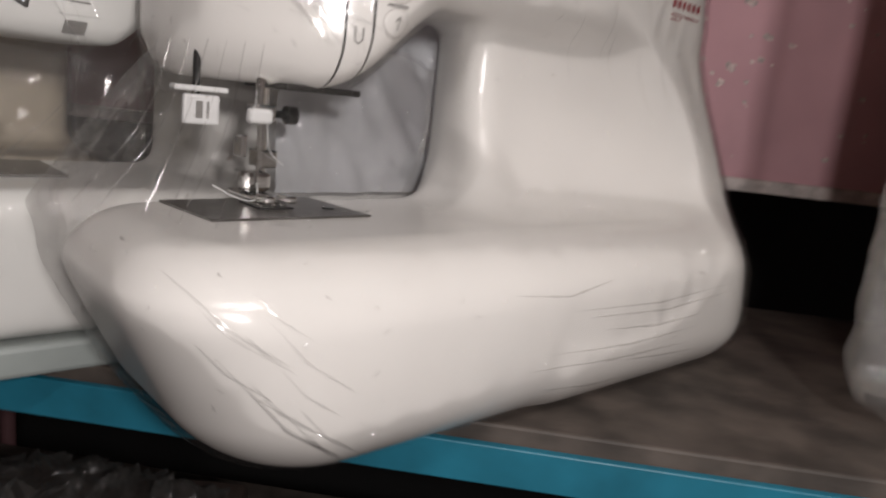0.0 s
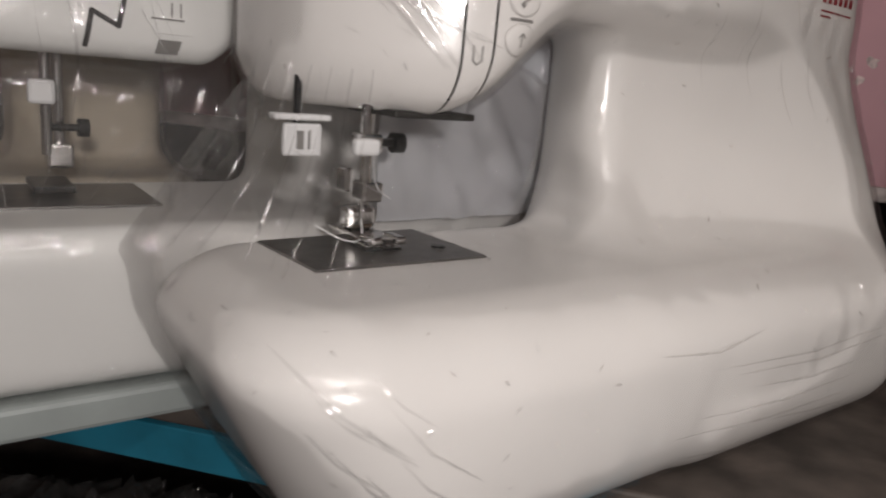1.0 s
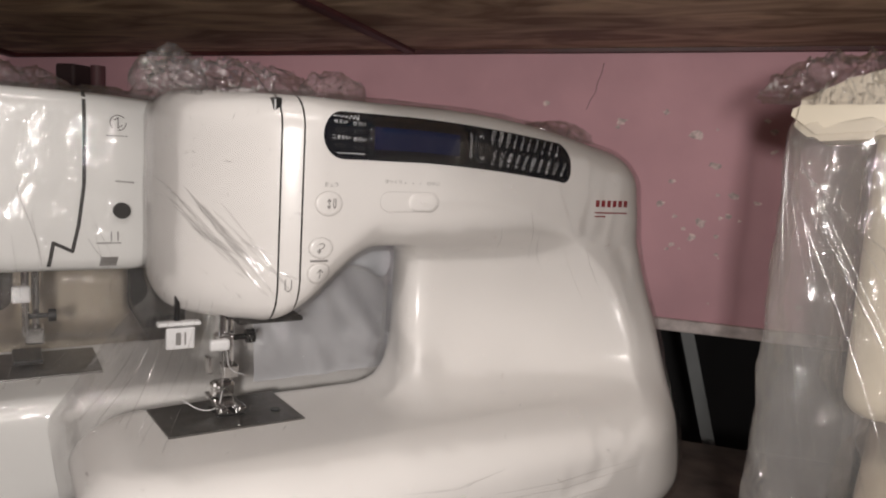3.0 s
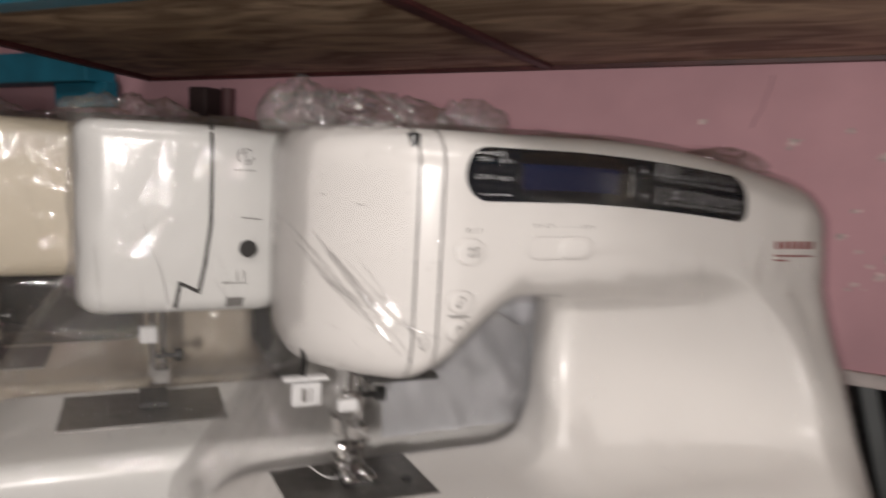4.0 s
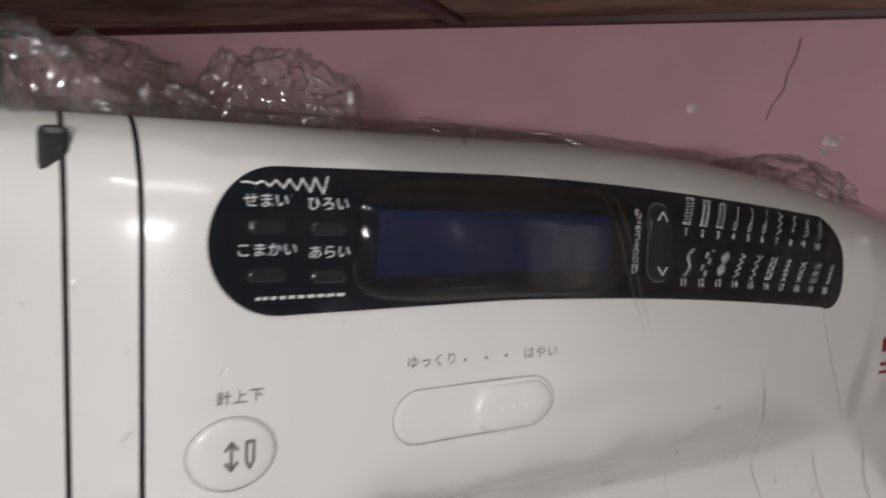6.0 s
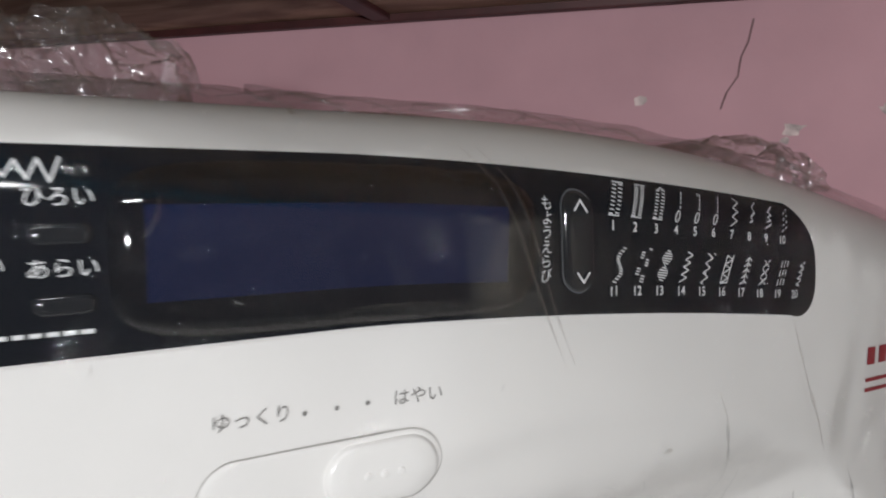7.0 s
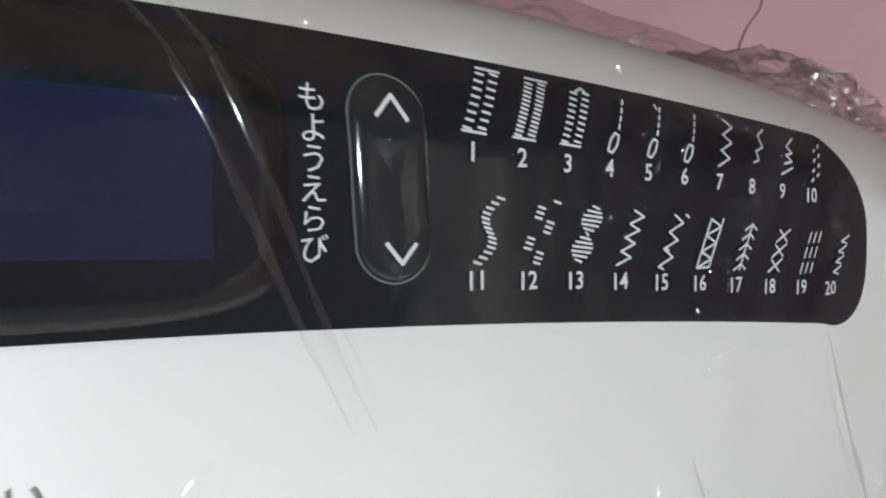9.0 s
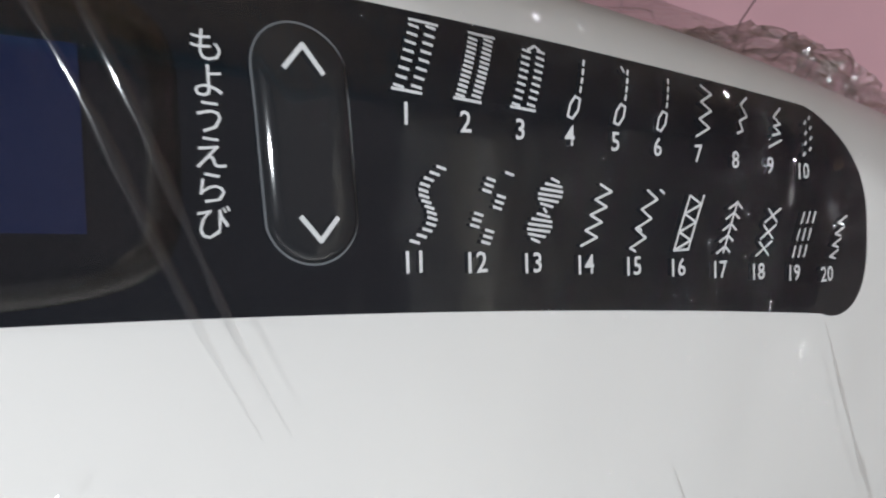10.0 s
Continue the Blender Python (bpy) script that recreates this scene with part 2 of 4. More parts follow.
setting("floor", box(-2.2, 2.2, -2.2, 1.2, -0.06, 0), FLOOR, "worn grey cement floor of the shop", "floor")
setting("ceiling", box(-2.2, 2.2, -2.2, 1.2, 2.7, 2.76), ROOM, "plain painted ceiling over the aisle", "ceiling")
setting("wall_south", box(-2.2, 2.2, -2.26, -2.2, 0, 2.7), ROOM, "plain painted wall behind the aisle", "wall")
setting("wall_west", box(-2.26, -2.2, -2.2, 1.2, 0, 2.7), ROOM, "plain painted side wall", "wall")
setting("wall_east", box(2.2, 2.26, -2.2, 1.2, 0, 2.7), ROOM, "plain painted side wall", "wall")
setting("wall_north", box(-2.2, 2.2, 0.47, 0.53, 1.107, 2.7, 0.004), PINK, "pink painted wall with chips and stains above a dark gap", "wall")
# back of the gap, its darkness put into the colour
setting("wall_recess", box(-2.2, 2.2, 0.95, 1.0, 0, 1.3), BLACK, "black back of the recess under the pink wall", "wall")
bm = box(-2.2, 2.2, 0.462, 0.4699, 1.107, 1.121, 0.002)
setting("trim", bm, PLASTER, "rough bare plaster edge along the bottom of the pink wall", "trim")

# chips in the paint
rng = random.Random(5)
for k in range(64):
    s, zz = rng.uniform(0.16, 0.52), rng.uniform(1.14, 1.36)
    if k < 6:
        s, zz = ((0.249, 1.339), (0.332, 1.327), (0.377, 1.264), (0.337, 1.215), (0.344, 1.232), (0.30, 1.25))[k]
    r = rng.uniform(0.0012, 0.0048) if k >= 6 else rng.uniform(0.005, 0.0085)
    n = rng.randint(7, 11)
    ring = [(s + r * rng.uniform(0.5, 1.25) * math.cos(6.283 * i / n), 0.4694, zz + 0.7 * r * rng.uniform(0.5, 1.25) * math.sin(6.283 * i / n)) for i in range(n)]
    bm = bmesh.new()
    bm.faces.new([bm.verts.new(p) for p in ring])
    ob = part("paint_chip", bm, CHIP)
    ob.parent = bpy.data.objects["wall_north"]
bm = bmesh.new()
pts = [(0.224, 1.403), (0.222, 1.39), (0.2185, 1.381), (0.2175, 1.37), (0.212, 1.361), (0.209, 1.351)]
for (a, b), (c, d) in zip(pts, pts[1:]):
    bm.faces.new([bm.verts.new(p) for p in ((a - 0.0006, 0.4692, b), (a + 0.0006, 0.4692, b), (c + 0.0005, 0.4692, d), (c - 0.0005, 0.4692, d))])
part("crack", bm, material("crack_shade", (0.26, 0.15, 0.16), 0.8)).parent = bpy.data.objects["wall_north"]

# the grey strut behind the gap
bm = box(-0.008, 0.008, -0.006, 0.006, -0.16, 0.10, 0.001)
ob = part("wall_strut", bm, material("grey_bar", (0.16, 0.17, 0.17), 0.5), None)
ob.matrix_world = PLACE @ pose(0.362, 0.56, 1.045, 0, -16, 0)
tagged(ob, "grey flat metal strut leaning in the dark recess", "strut")

# dark post and pipe at the wall
ob = part("wall_post", box(-0.500, -0.469, 0.435, 0.4685, 0.0, 1.380, 0.003), material("dark_post_paint", (0.05, 0.03, 0.03), 0.6))
ob.matrix_world = PLACE
tagged(ob, "dark brown wooden post against the pink wall", "post")
ob = part("wall_pipe", rod((-0.448, 0.455, 0.0), (-0.448, 0.455, 1.380), 0.009), material("dull_pipe", (0.13, 0.06, 0.065), 0.6))
ob.matrix_world = PLACE
tagged(ob, "thin painted pipe beside the dark post", "pipe")


def shelf_unit():
    # lower shelf: board on a teal frame
    low = tagged(new("display_shelf"), "teal steel shelf with a dark board, crowded with wrapped machines", "shelf")
    low.matrix_world = PLACE @ pose(0, 0, SHELF)
    part("board", box(-1.2, 1.2, 0.066, 0.44, -0.018, 0, 0.002), LOWBOARD, low, "dark stained board")
    part("front_rail", box(-1.2, 1.2, 0.058, 0.064, -0.034, -0.010, 0.001), TEAL, low, "teal painted front rail")
    part("rail_lip", box(-1.2, 1.2, 0.066, 0.10, -0.034, -0.030, 0.0008), TEAL, low)
    part("back_rail", box(-1.2, 1.2, 0.441, 0.445, -0.042, -0.004, 0.001), TEAL, low)
    for s in (-1.1, 0.95):
        part("leg", box(s - 0.018, s + 0.018, 0.40, 0.436, -SHELF, -0.019, 0.002), TEAL, low)
        part("leg", box(s - 0.018, s + 0.018, 0.102, 0.138, -SHELF, -0.019, 0.002), TEAL, low)
    up = tagged(new("upper_shelf"), "upper shelf of grained brown boards with maroon battens", "shelf")
    up.matrix_world = PLACE @ pose(0, 0, UNDER + 0.008, 0, -1.7, 0)
    edges = [-0.60, -0.005, 0.58, 1.2]
    for a, b in zip(edges, edges[1:]):
        bm = box(a + 0.004, b - 0.004, 0.045, 0.466, 0.001, 0.02, 0.0015)
        if a < -0.5:
            for v in bm.verts:
                if v.co.x < -0.4:
                    v.co.x += 0.16 * (1 - (v.co.y - 0.045) / 0.42) + 0.005
        part("board", bm, BOARD, up, "brown board with wavy grain")
    for s in (-0.005, 0.58):
        part("batten", box(s - 0.0065, s + 0.0065, 0.05, 0.464, -0.003, 0.004, 0.001), MAROON, up, "thin maroon batten")
    part("back_edge", box(-0.60, 1.2, 0.462, 0.4685, -0.004, 0.006, 0.001), MAROON, up)
    bm = bmesh.new()
    for a, b in (((-0.441, 0.045), (-0.607, 0.466)),):
        v = [bm.verts.new(p) for p in ((a[0], a[1], -0.004), (a[0] + 0.011, a[1], -0.004), (b[0] + 0.011, b[1], -0.004), (b[0], b[1], -0.004),
                                       (a[0], a[1], 0.022), (a[0] + 0.011, a[1], 0.022), (b[0] + 0.011, b[1], 0.022), (b[0], b[1], 0.022))]
        for q in ((0, 1, 2, 3), (7, 6, 5, 4), (0, 4, 5, 1), (1, 5, 6, 2), (2, 6, 7, 3), (3, 7, 4, 0)):
            bm.faces.new([v[i] for i in q])
    part("side_edge", bm, MAROON, up)
    part("front_rail", box(-1.2, 1.2, 0.016, 0.042, -0.006, 0.035, 0.002), TEAL, up, "teal painted front rail")
    part("side_rail", box(-1.2, -0.63, 0.38, 0.43, -0.012, 0.03, 0.002), TEAL, up, "teal steel cross rail")
    part("bracket", box(-0.72, -0.615, 0.40, 0.42, -0.045, -0.011, 0.002), TEAL, up, "teal steel bracket plate")
    part("leg", box(-1.19, -1.15, 0.40, 0.44, -UNDER + 0.03, -0.013, 0.002), TEAL, up)
    part("leg", box(1.1, 1.14, 0.40, 0.44, -UNDER, 0.0, 0.002), TEAL, up)


shelf_unit()

# ---- the wrapped white machine ----
BASE = 0.109         # height of the needle plate over the shelf
TURNED = 27.6


def white_shape(u, v, z):
    """Distance to the molded shell of the machine: head, arm, pillar and bed."""
    # head and arm, rounded off round the front left corner in plan
    drop = 0.75 * np.maximum(u - 0.2, 0) ** 2
    d, w = np.maximum(0.1 - u, 0) / 0.1, np.maximum(0.1 - v, 0) / 0.1
    plan = ((d ** 1.6 + w ** 1.6 + 1e-9) ** (1 / 1.6) - 1) * 0.1
    plan = meet(plan, np.maximum(v - 0.125, -u), 0.02)
    plan = meet(plan, u - 0.412 - 0.16 * np.clip(0.2 - z, 0, 0.10), 0.03)
    under = 0.066 + 0.054 * smooth_step((u - 0.068) / 0.085)
    mid = (0.2265 - drop + under) / 2
    top = meet(plan, np.where(z > mid, z + drop - 0.2265, (under - z) * 0.82), 0.024)
    # bed: wide rounded base, its left end cut under
    ul = u + 0.058 - 0.50 * np.clip(-z - 0.02, 0, 0.1)
    bulge = 0.006 * np.sin(np.clip((z + 0.109) / 0.109, 0, 1) * np.pi)
    bedplan = meet(meet(-ul, u - 0.416, 0.05), slab(v, -0.078 - bulge, 0.088), 0.055)
    bed = meet(bedplan, slab(z, -0.109, 0.0), 0.034)
    # pillar: its whole front is one shallow dish with a soft raised border on the right
    pleft = 0.176 + 0.45 * np.clip(v - 0.01, 0, 0.12) - u
    right = u - 0.436 + 0.10 * np.clip(z - 0.05, 0, 0.2) + 0.06 * np.clip(-z, 0, 0.1)
    pil = meet(meet(pleft, right, 0.02), slab(v, 0.040, 0.107), 0.03)
    pil = meet(pil, slab(z, -0.10, 0.2), 0.02)
    rim_front = 0.006 - 0.074 * smooth_step((0.165 - z) / 0.27 + 0.02)
    e = np.sqrt(((u - 0.225) / 0.155) ** 2 + ((z - 0.045) / 0.112) ** 2)
    scoop = 0.046 * np.maximum(1 - e * e, 0) ** 0.8
    rim = meet(right, (rim_front + scoop - v) * 0.85, 0.030)
    rim = meet(meet(rim, v - 0.104, 0.02), slab(z, -0.10, 0.2), 0.03)
    rim = meet(rim, pleft, 0.022)
    body = blend(bed, pil, 0.05)
    body = blend(body, rim, 0.03)
    return blend(body, top, 0.014)


class Front:
    """Where the front of a shape lies, looked up by u and z."""

    def __init__(self, f, u0, u1, z0, z1, step=0.002):
        self.u0, self.z0, self.step = u0, z0, step
        us, zs = np.arange(u0, u1, step), np.arange(z0, z1, step)
        uu, zz = np.meshgrid(us, zs, indexing="ij")
        lo, out = np.full(uu.shape, -0.14), np.full(uu.shape, 0.12)
        found = np.zeros(uu.shape, bool)
        prev = f(uu, lo, zz)
        for k in range(1, 131):
            vv = np.full(uu.shape, -0.14 + 0.002 * k)
            now = f(uu, vv, zz)
            hit = (now <= 0) & ~found
            out[hit] = vv[hit] - 0.002 * (now[hit] / np.minimum(now[hit] - prev[hit], -1e-9))
            found |= hit
            prev = now
        self.table = out

    def __call__(self, u, z):
        a, b = (np.asarray(u) - self.u0) / self.step, (np.asarray(z) - self.z0) / self.step
        i, j = np.clip(np.floor(a).astype(int), 0, self.table.shape[0] - 2), np.clip(np.floor(b).astype(int), 0, self.table.shape[1] - 2)
        p, q = np.clip(a - i, 0, 1), np.clip(b - j, 0, 1)
        t = self.table
        return (t[i, j] * (1 - p) + t[i + 1, j] * p) * (1 - q) + (t[i, j + 1] * (1 - p) + t[i + 1, j + 1] * p) * q


def lift(verts, dz):
    verts = np.array(verts, float)
    verts[:, 2] += dz
    return verts


def split_shell(verts, faces, cuts, keep):
    """Cuts a shell along planes u = const; keep(centre) names the piece of a face, or None for the open seam."""
    bm = bmesh.new()
    vs = [bm.verts.new(p) for p in verts]
    for q in faces:
        bm.faces.new([vs[i] for i in q])
    for c in cuts:
        bmesh.ops.bisect_plane(bm, geom=bm.verts[:] + bm.edges[:] + bm.faces[:], plane_co=(c, 0, 0), plane_no=(1, 0, 0), dist=1e-6)
    bm.verts.index_update()
    co = np.array([v.co for v in bm.verts])
    pieces = {}
    for f in bm.faces:
        pieces.setdefault(keep(f.calc_center_median()), []).append([v.index for v in f.verts])
    bm.free()
    out = {}
    for name, fs in pieces.items():
        used = sorted({i for f in fs for i in f})
        renum = {i: k for k, i in enumerate(used)}
        out[name] = (co[used], [[renum[i] for i in f] for f in fs])
    return out


machine = tagged(new("sewing_machine"), "white computerised sewing machine wrapped in clear film on the shelf", "sewing machine")
machine.matrix_world = pose(0.003, 0.001, 1.099 - BASE, 0, 0, TURNED)

shell_v, shell_f = surface_net(white_shape, (-0.08, -0.11, -0.125), (0.46, 0.145, 0.245), 0.003)
S1, S2, GAP = 0.072, 0.0858, 0.0006


def piece(c):
    if c.z < 0.04:
        return "body"
    for s in (S1, S2):
        if abs(c.x - s) < GAP:
            return "seam"
    return "faceplate" if c.x < S1 else "thread_channel" if c.x < S2 else "body"


bits = split_shell(shell_v, shell_f, (S1 - GAP, S1 + GAP, S2 - GAP, S2 + GAP), piece)
for name, (vv, ff) in bits.items():
    if name == "seam":
        continue
    mesh_object(name, lift(vv, BASE), ff, WHITE, machine)
# the dark inside that shows in the seams
vv, ff = bits["seam"]
cen = np.array((0.079, 0.075, 0.145))
mesh_object("seam_lining", lift(vv - 0.0022 * (vv - cen) / np.linalg.norm((vv - cen) * (0, 1, 1), axis=1)[:, None] * (0, 1, 1), BASE), ff, DARK, machine)

front = Front(white_shape, -0.06, 0.43, -0.1, 0.23)


def decal(name, pts, faces, mat, parent, up=0.0004, label=""):
    """A flat print of (u, z) points laid on the front of the shell."""
    p = np.array(pts, float)
    v = front(p[:, 0], p[:, 1]) - up
    return mesh_object(name, np.stack([p[:, 0], v, p[:, 1] + BASE], 1), faces, mat, parent, True, label)


def strokes(lines, width):
    """Points and quads of thin strokes along polylines."""
    pts, faces = [], []
    for line in lines:
        fine = [line[0]]
        for (a, b), (c, d) in zip(line, line[1:]):
            k = max(1, int(math.hypot(c - a, d - b) / 0.0035))
            fine += [(a + (c - a) * i / k, b + (d - b) * i / k) for i in range(1, k + 1)]
        for (a, b), (c, d) in zip(fine, fine[1:]):
            n = math.hypot(c - a, d - b) or 1
            ox, oy = -(d - b) / n * width / 2, (c - a) / n * width / 2
            ex, ey = (c - a) / n * width * 0.3, (d - b) / n * width * 0.3
            k = len(pts)
            pts += [(a - ex + ox, b - ey + oy), (a - ex - ox, b - ey - oy), (c + ex - ox, d + ey - oy), (c + ex + ox, d + ey + oy)]
            faces.append((k, k + 1, k + 2, k + 3))
    return pts, faces


def lettering(text, size, at, turn=0.0, squash=1.0, bold=0.0):
    """Points and faces of a text in the built-in font, centred at (u, z)."""
    cu = bpy.data.curves.new("text", "FONT")
    cu.body, cu.size, cu.align_x, cu.align_y, cu.resolution_u, cu.offset = text, size, "CENTER", "CENTER", 2, bold
    ob = new("text", cu)
    bpy.context.view_layer.update()
    me = bpy.data.meshes.new_from_object(ob.evaluated_get(bpy.context.evaluated_depsgraph_get()))
    c, s = math.cos(radians(turn)), math.sin(radians(turn))
    pts = [(at[0] + c * v.co.x * squash - s * v.co.y, at[1] + s * v.co.x * squash + c * v.co.y) for v in me.vertices]
    faces = [tuple(p.vertices) for p in me.polygons]
    bpy.data.objects.remove(ob)
    bpy.data.meshes.remove(me)
    bpy.data.curves.remove(cu)
    return pts, faces


def printed(name, text, size, at, mat, parent, turn=0.0, up=0.0004, squash=1.0, bold=0.0):
    pts, faces = lettering(text, size, at, turn, squash, bold)
    if pts:
        decal(name, pts, faces, mat, parent, up)


# control panel: a dark glossy inlay that narrows to its right end
PU0, PU1 = 0.098, 0.321


def panel_mid(u):
    return 0.2010 - 0.0103 * np.clip((u - 0.17) / 0.14, 0, 1.1) ** 1.6


def panel_half(u):
    return 0.0165 - 0.0006 * (u - PU0) / (PU1 - PU0)


def panel_mesh(grow, up, mat, name, parent):
    us = np.concatenate([PU0 - grow + 0.016 * (1 - np.cos(np.linspace(0, np.pi / 2, 12))), np.linspace(PU0 + 0.018, PU1 - 0.014, 70),
                         PU1 + grow - 0.012 * (1 - np.cos(np.linspace(np.pi / 2, 0, 12)))])
    pts = []
    for u in us:
        h = panel_half(u) + grow
        a = np.clip((u - PU0 + grow) / 0.016, 0, 1)
        b = np.clip((PU1 + grow - u) / 0.012, 0, 1)
        k = math.sqrt(max(0, 1 - (1 - a) ** 2)) * math.sqrt(max(0, 1 - (1 - b) ** 2))
        k = 0.25 * k + 0.75 * k ** 0.8 if b < 1 else k
        for t in np.linspace(-1, 1, 15):
            pts.append((u, panel_mid(u) + h * k * t + (0.003 * (1 - b) * -1)))
    faces = [(i * 15 + j, (i + 1) * 15 + j, (i + 1) * 15 + j + 1, i * 15 + j + 1) for i in range(len(us) - 1) for j in range(14)]
    return decal(name, pts, faces, mat, parent, up)


panel = panel_mesh(0.0, 0.0007, PANEL, "control_panel", machine)
tagged(panel, "glossy black control panel with white stitch symbols")
# screen window
us, zs = np.linspace(0.1365, 0.2081, 40), np.linspace(-1, 1, 9)
pts = [(u, panel_mid(u) - 0.0006 + 0.0079 * t) for u in us for t in zs]
quads = [(i * 9 + j, (i + 1) * 9 + j, (i + 1) * 9 + j + 1, i * 9 + j + 1) for i in range(39) for j in range(8)]
decal("screen", pts, quads, LCD, panel, 0.0011, "dark blue liquid crystal screen")


def pill(u, z, hw, hh, n=10):
    """Outline of a stadium standing on end or lying down."""
    r = min(hw, hh)
    out = []
    for k in range(4 * n):
        a = 2 * math.pi * k / (4 * n)
        c, s = math.cos(a), math.sin(a)
        out.append((u + c * r + (hw - r) * (1 if c > 0 else -1), z + s * r + (hh - r) * (1 if s > 0 else -1)))
    return out


def dome(name, ring, height, mat, parent, base=0.0, label="", rings=4):
    """A low cushion over an outline on the front of the shell."""
    ring = np.array(ring)
    mid = ring.mean(0)
    n = len(ring)
    verts, faces = [], []
    v_mid = float(front(mid[0], mid[1]))
    for k in range(rings + 1):
        f = math.cos(0.5 * math.pi * k / rings) if k else 1.0
        f = 1.0 if k == 0 else (0.97, 0.9, 0.6, 0.0)[k - 1] if rings == 4 else f
        up = (0.0, 0.65, 0.92, 1.0, 1.0)[k] * height if rings == 4 else height * math.sin(0.5 * math.pi * k / rings)
        for p in ring:
            q = mid + (p - mid) * max(f, 0.02)
            verts.append((q[0], float(front(q[0], q[1])) - base - up, q[1] + BASE))
    for k in range(rings):
        for i in range(n):
            j = (i + 1) % n
            faces.append((k * n + i, k * n + j, (k + 1) * n + j, (k + 1) * n + i))
    faces.append(tuple(range(rings * n, rings * n + n)))
    return mesh_object(name, verts, faces, mat, parent, True, label)


# clear raised cover over the screen, with a bevelled edge all round
COVER = film_material("clear_cover", 1.0, 0.0, 0.0, 20, floor=0.03, crease=0.0, rough=0.04)
cover_v, cover_f = [], []
for inset, up in ((0.0, 0.0), (0.0006, 0.0007), (0.0026, 0.0017), (0.0040, 0.0019), (0.0085, 0.0020), (0.0125, 0.0020)):
    for k in range(64):
        a = 2 * math.pi * k / 64
        c, s = math.cos(a), math.sin(a)
        u = 0.1735 + (0.0425 - inset) * math.copysign(abs(c) ** 0.4, c)
        z = float(panel_mid(u)) - 0.0004 + (0.0150 - inset) * math.copysign(abs(s) ** 0.4, s)
        cover_v.append((u, float(front(u, z)) - 0.0007 - up, z + BASE))
for r in range(5):
    cover_f += [(r * 64 + k, r * 64 + (k + 1) % 64, r * 64 + 64 + (k + 1) % 64, r * 64 + 64 + k) for k in range(64)]
cover_f += [(5 * 64 + (k % 64), 5 * 64 + (k + 1) % 64, 5 * 64 + (127 - k) % 64, 5 * 64 + (128 - k) % 64) for k in range(1, 31)]
mesh_object("screen_cover", cover_v, cover_f, COVER, panel, True, "clear raised cover over the screen")

# four keys with their words
for (u, z, word) in ((0.1105, 0.2046, "せまい"), (0.1245, 0.2040, "ひろい"), (0.1105, 0.1940, "こまかい"), (0.1248, 0.1932, "あらい")):
    dome("key", pill(u, z, 0.0045, 0.0016, 5), 0.0012, CLEARKEY, panel, 0.0006, "smoky clear push key")
    printed("key_word", word, 0.0034, (u, z + 0.0054), PRINT, panel, 0, 0.0011)
n = 13
zig = [(0.1055 + 0.0195 * k / n, 0.2139 - 0.00003 * k + 0.0019 * (k / n) * (1 if k % 2 else -1)) for k in range(n + 1)]
decal("width_mark", *strokes([zig], 0.0004), PRINT, panel, 0.0011)
dashes = [[(0.1085 + 0.0185 * (k / 9) ** 1.15, 0.1888), (0.1085 + 0.0185 * (k / 9) ** 1.15 + 0.0006 + 0.0001 * k, 0.1888)] for k in range(10)]
decal("length_mark", *strokes(dashes, 0.0007), PRINT, panel, 0.0011)
# rocker key with arrows
rocker = dome("rocker_key", [(u - 0.065 * (z - 0.1991), z) for u, z in pill(0.2275, 0.1991, 0.0046, 0.0116, 8)], 0.0016, CLEARKEY, panel, 0.0006, "smoky clear rocker key with two arrows")
ring = [(u - 0.065 * (z - 0.1991), z) for u, z in pill(0.2275, 0.1991, 0.0047, 0.0117, 8)]
decal("rim", *strokes([ring + ring[:1]], 0.00022), material("key_rim", (0.16, 0.17, 0.18), 0.3), rocker, 0.0011)
decal("arrow", *strokes([[(0.2251, 0.2062), (0.2270, 0.2084), (0.2288, 0.2058)]], 0.0005), PRINT, rocker, 0.0026)
decal("arrow", *strokes([[(0.2264, 0.1922), (0.2283, 0.1899), (0.2300, 0.1920)]], 0.0005), PRINT, rocker, 0.0026)
# a word set downwards, sign under sign
word_pts, word_faces = [], []
for k, sign in enumerate("もようえらび"):
    pts, faces = lettering(sign, 0.0034, (0.2185, 0.1996 + 0.0032 * (2.5 - k)))
    word_faces += [tuple(i + len(word_pts) for i in f) for f in faces]
    word_pts += pts
decal("side_word", word_pts, word_faces, PRINT, panel, 0.0011)

# twenty stitch symbols with their numbers


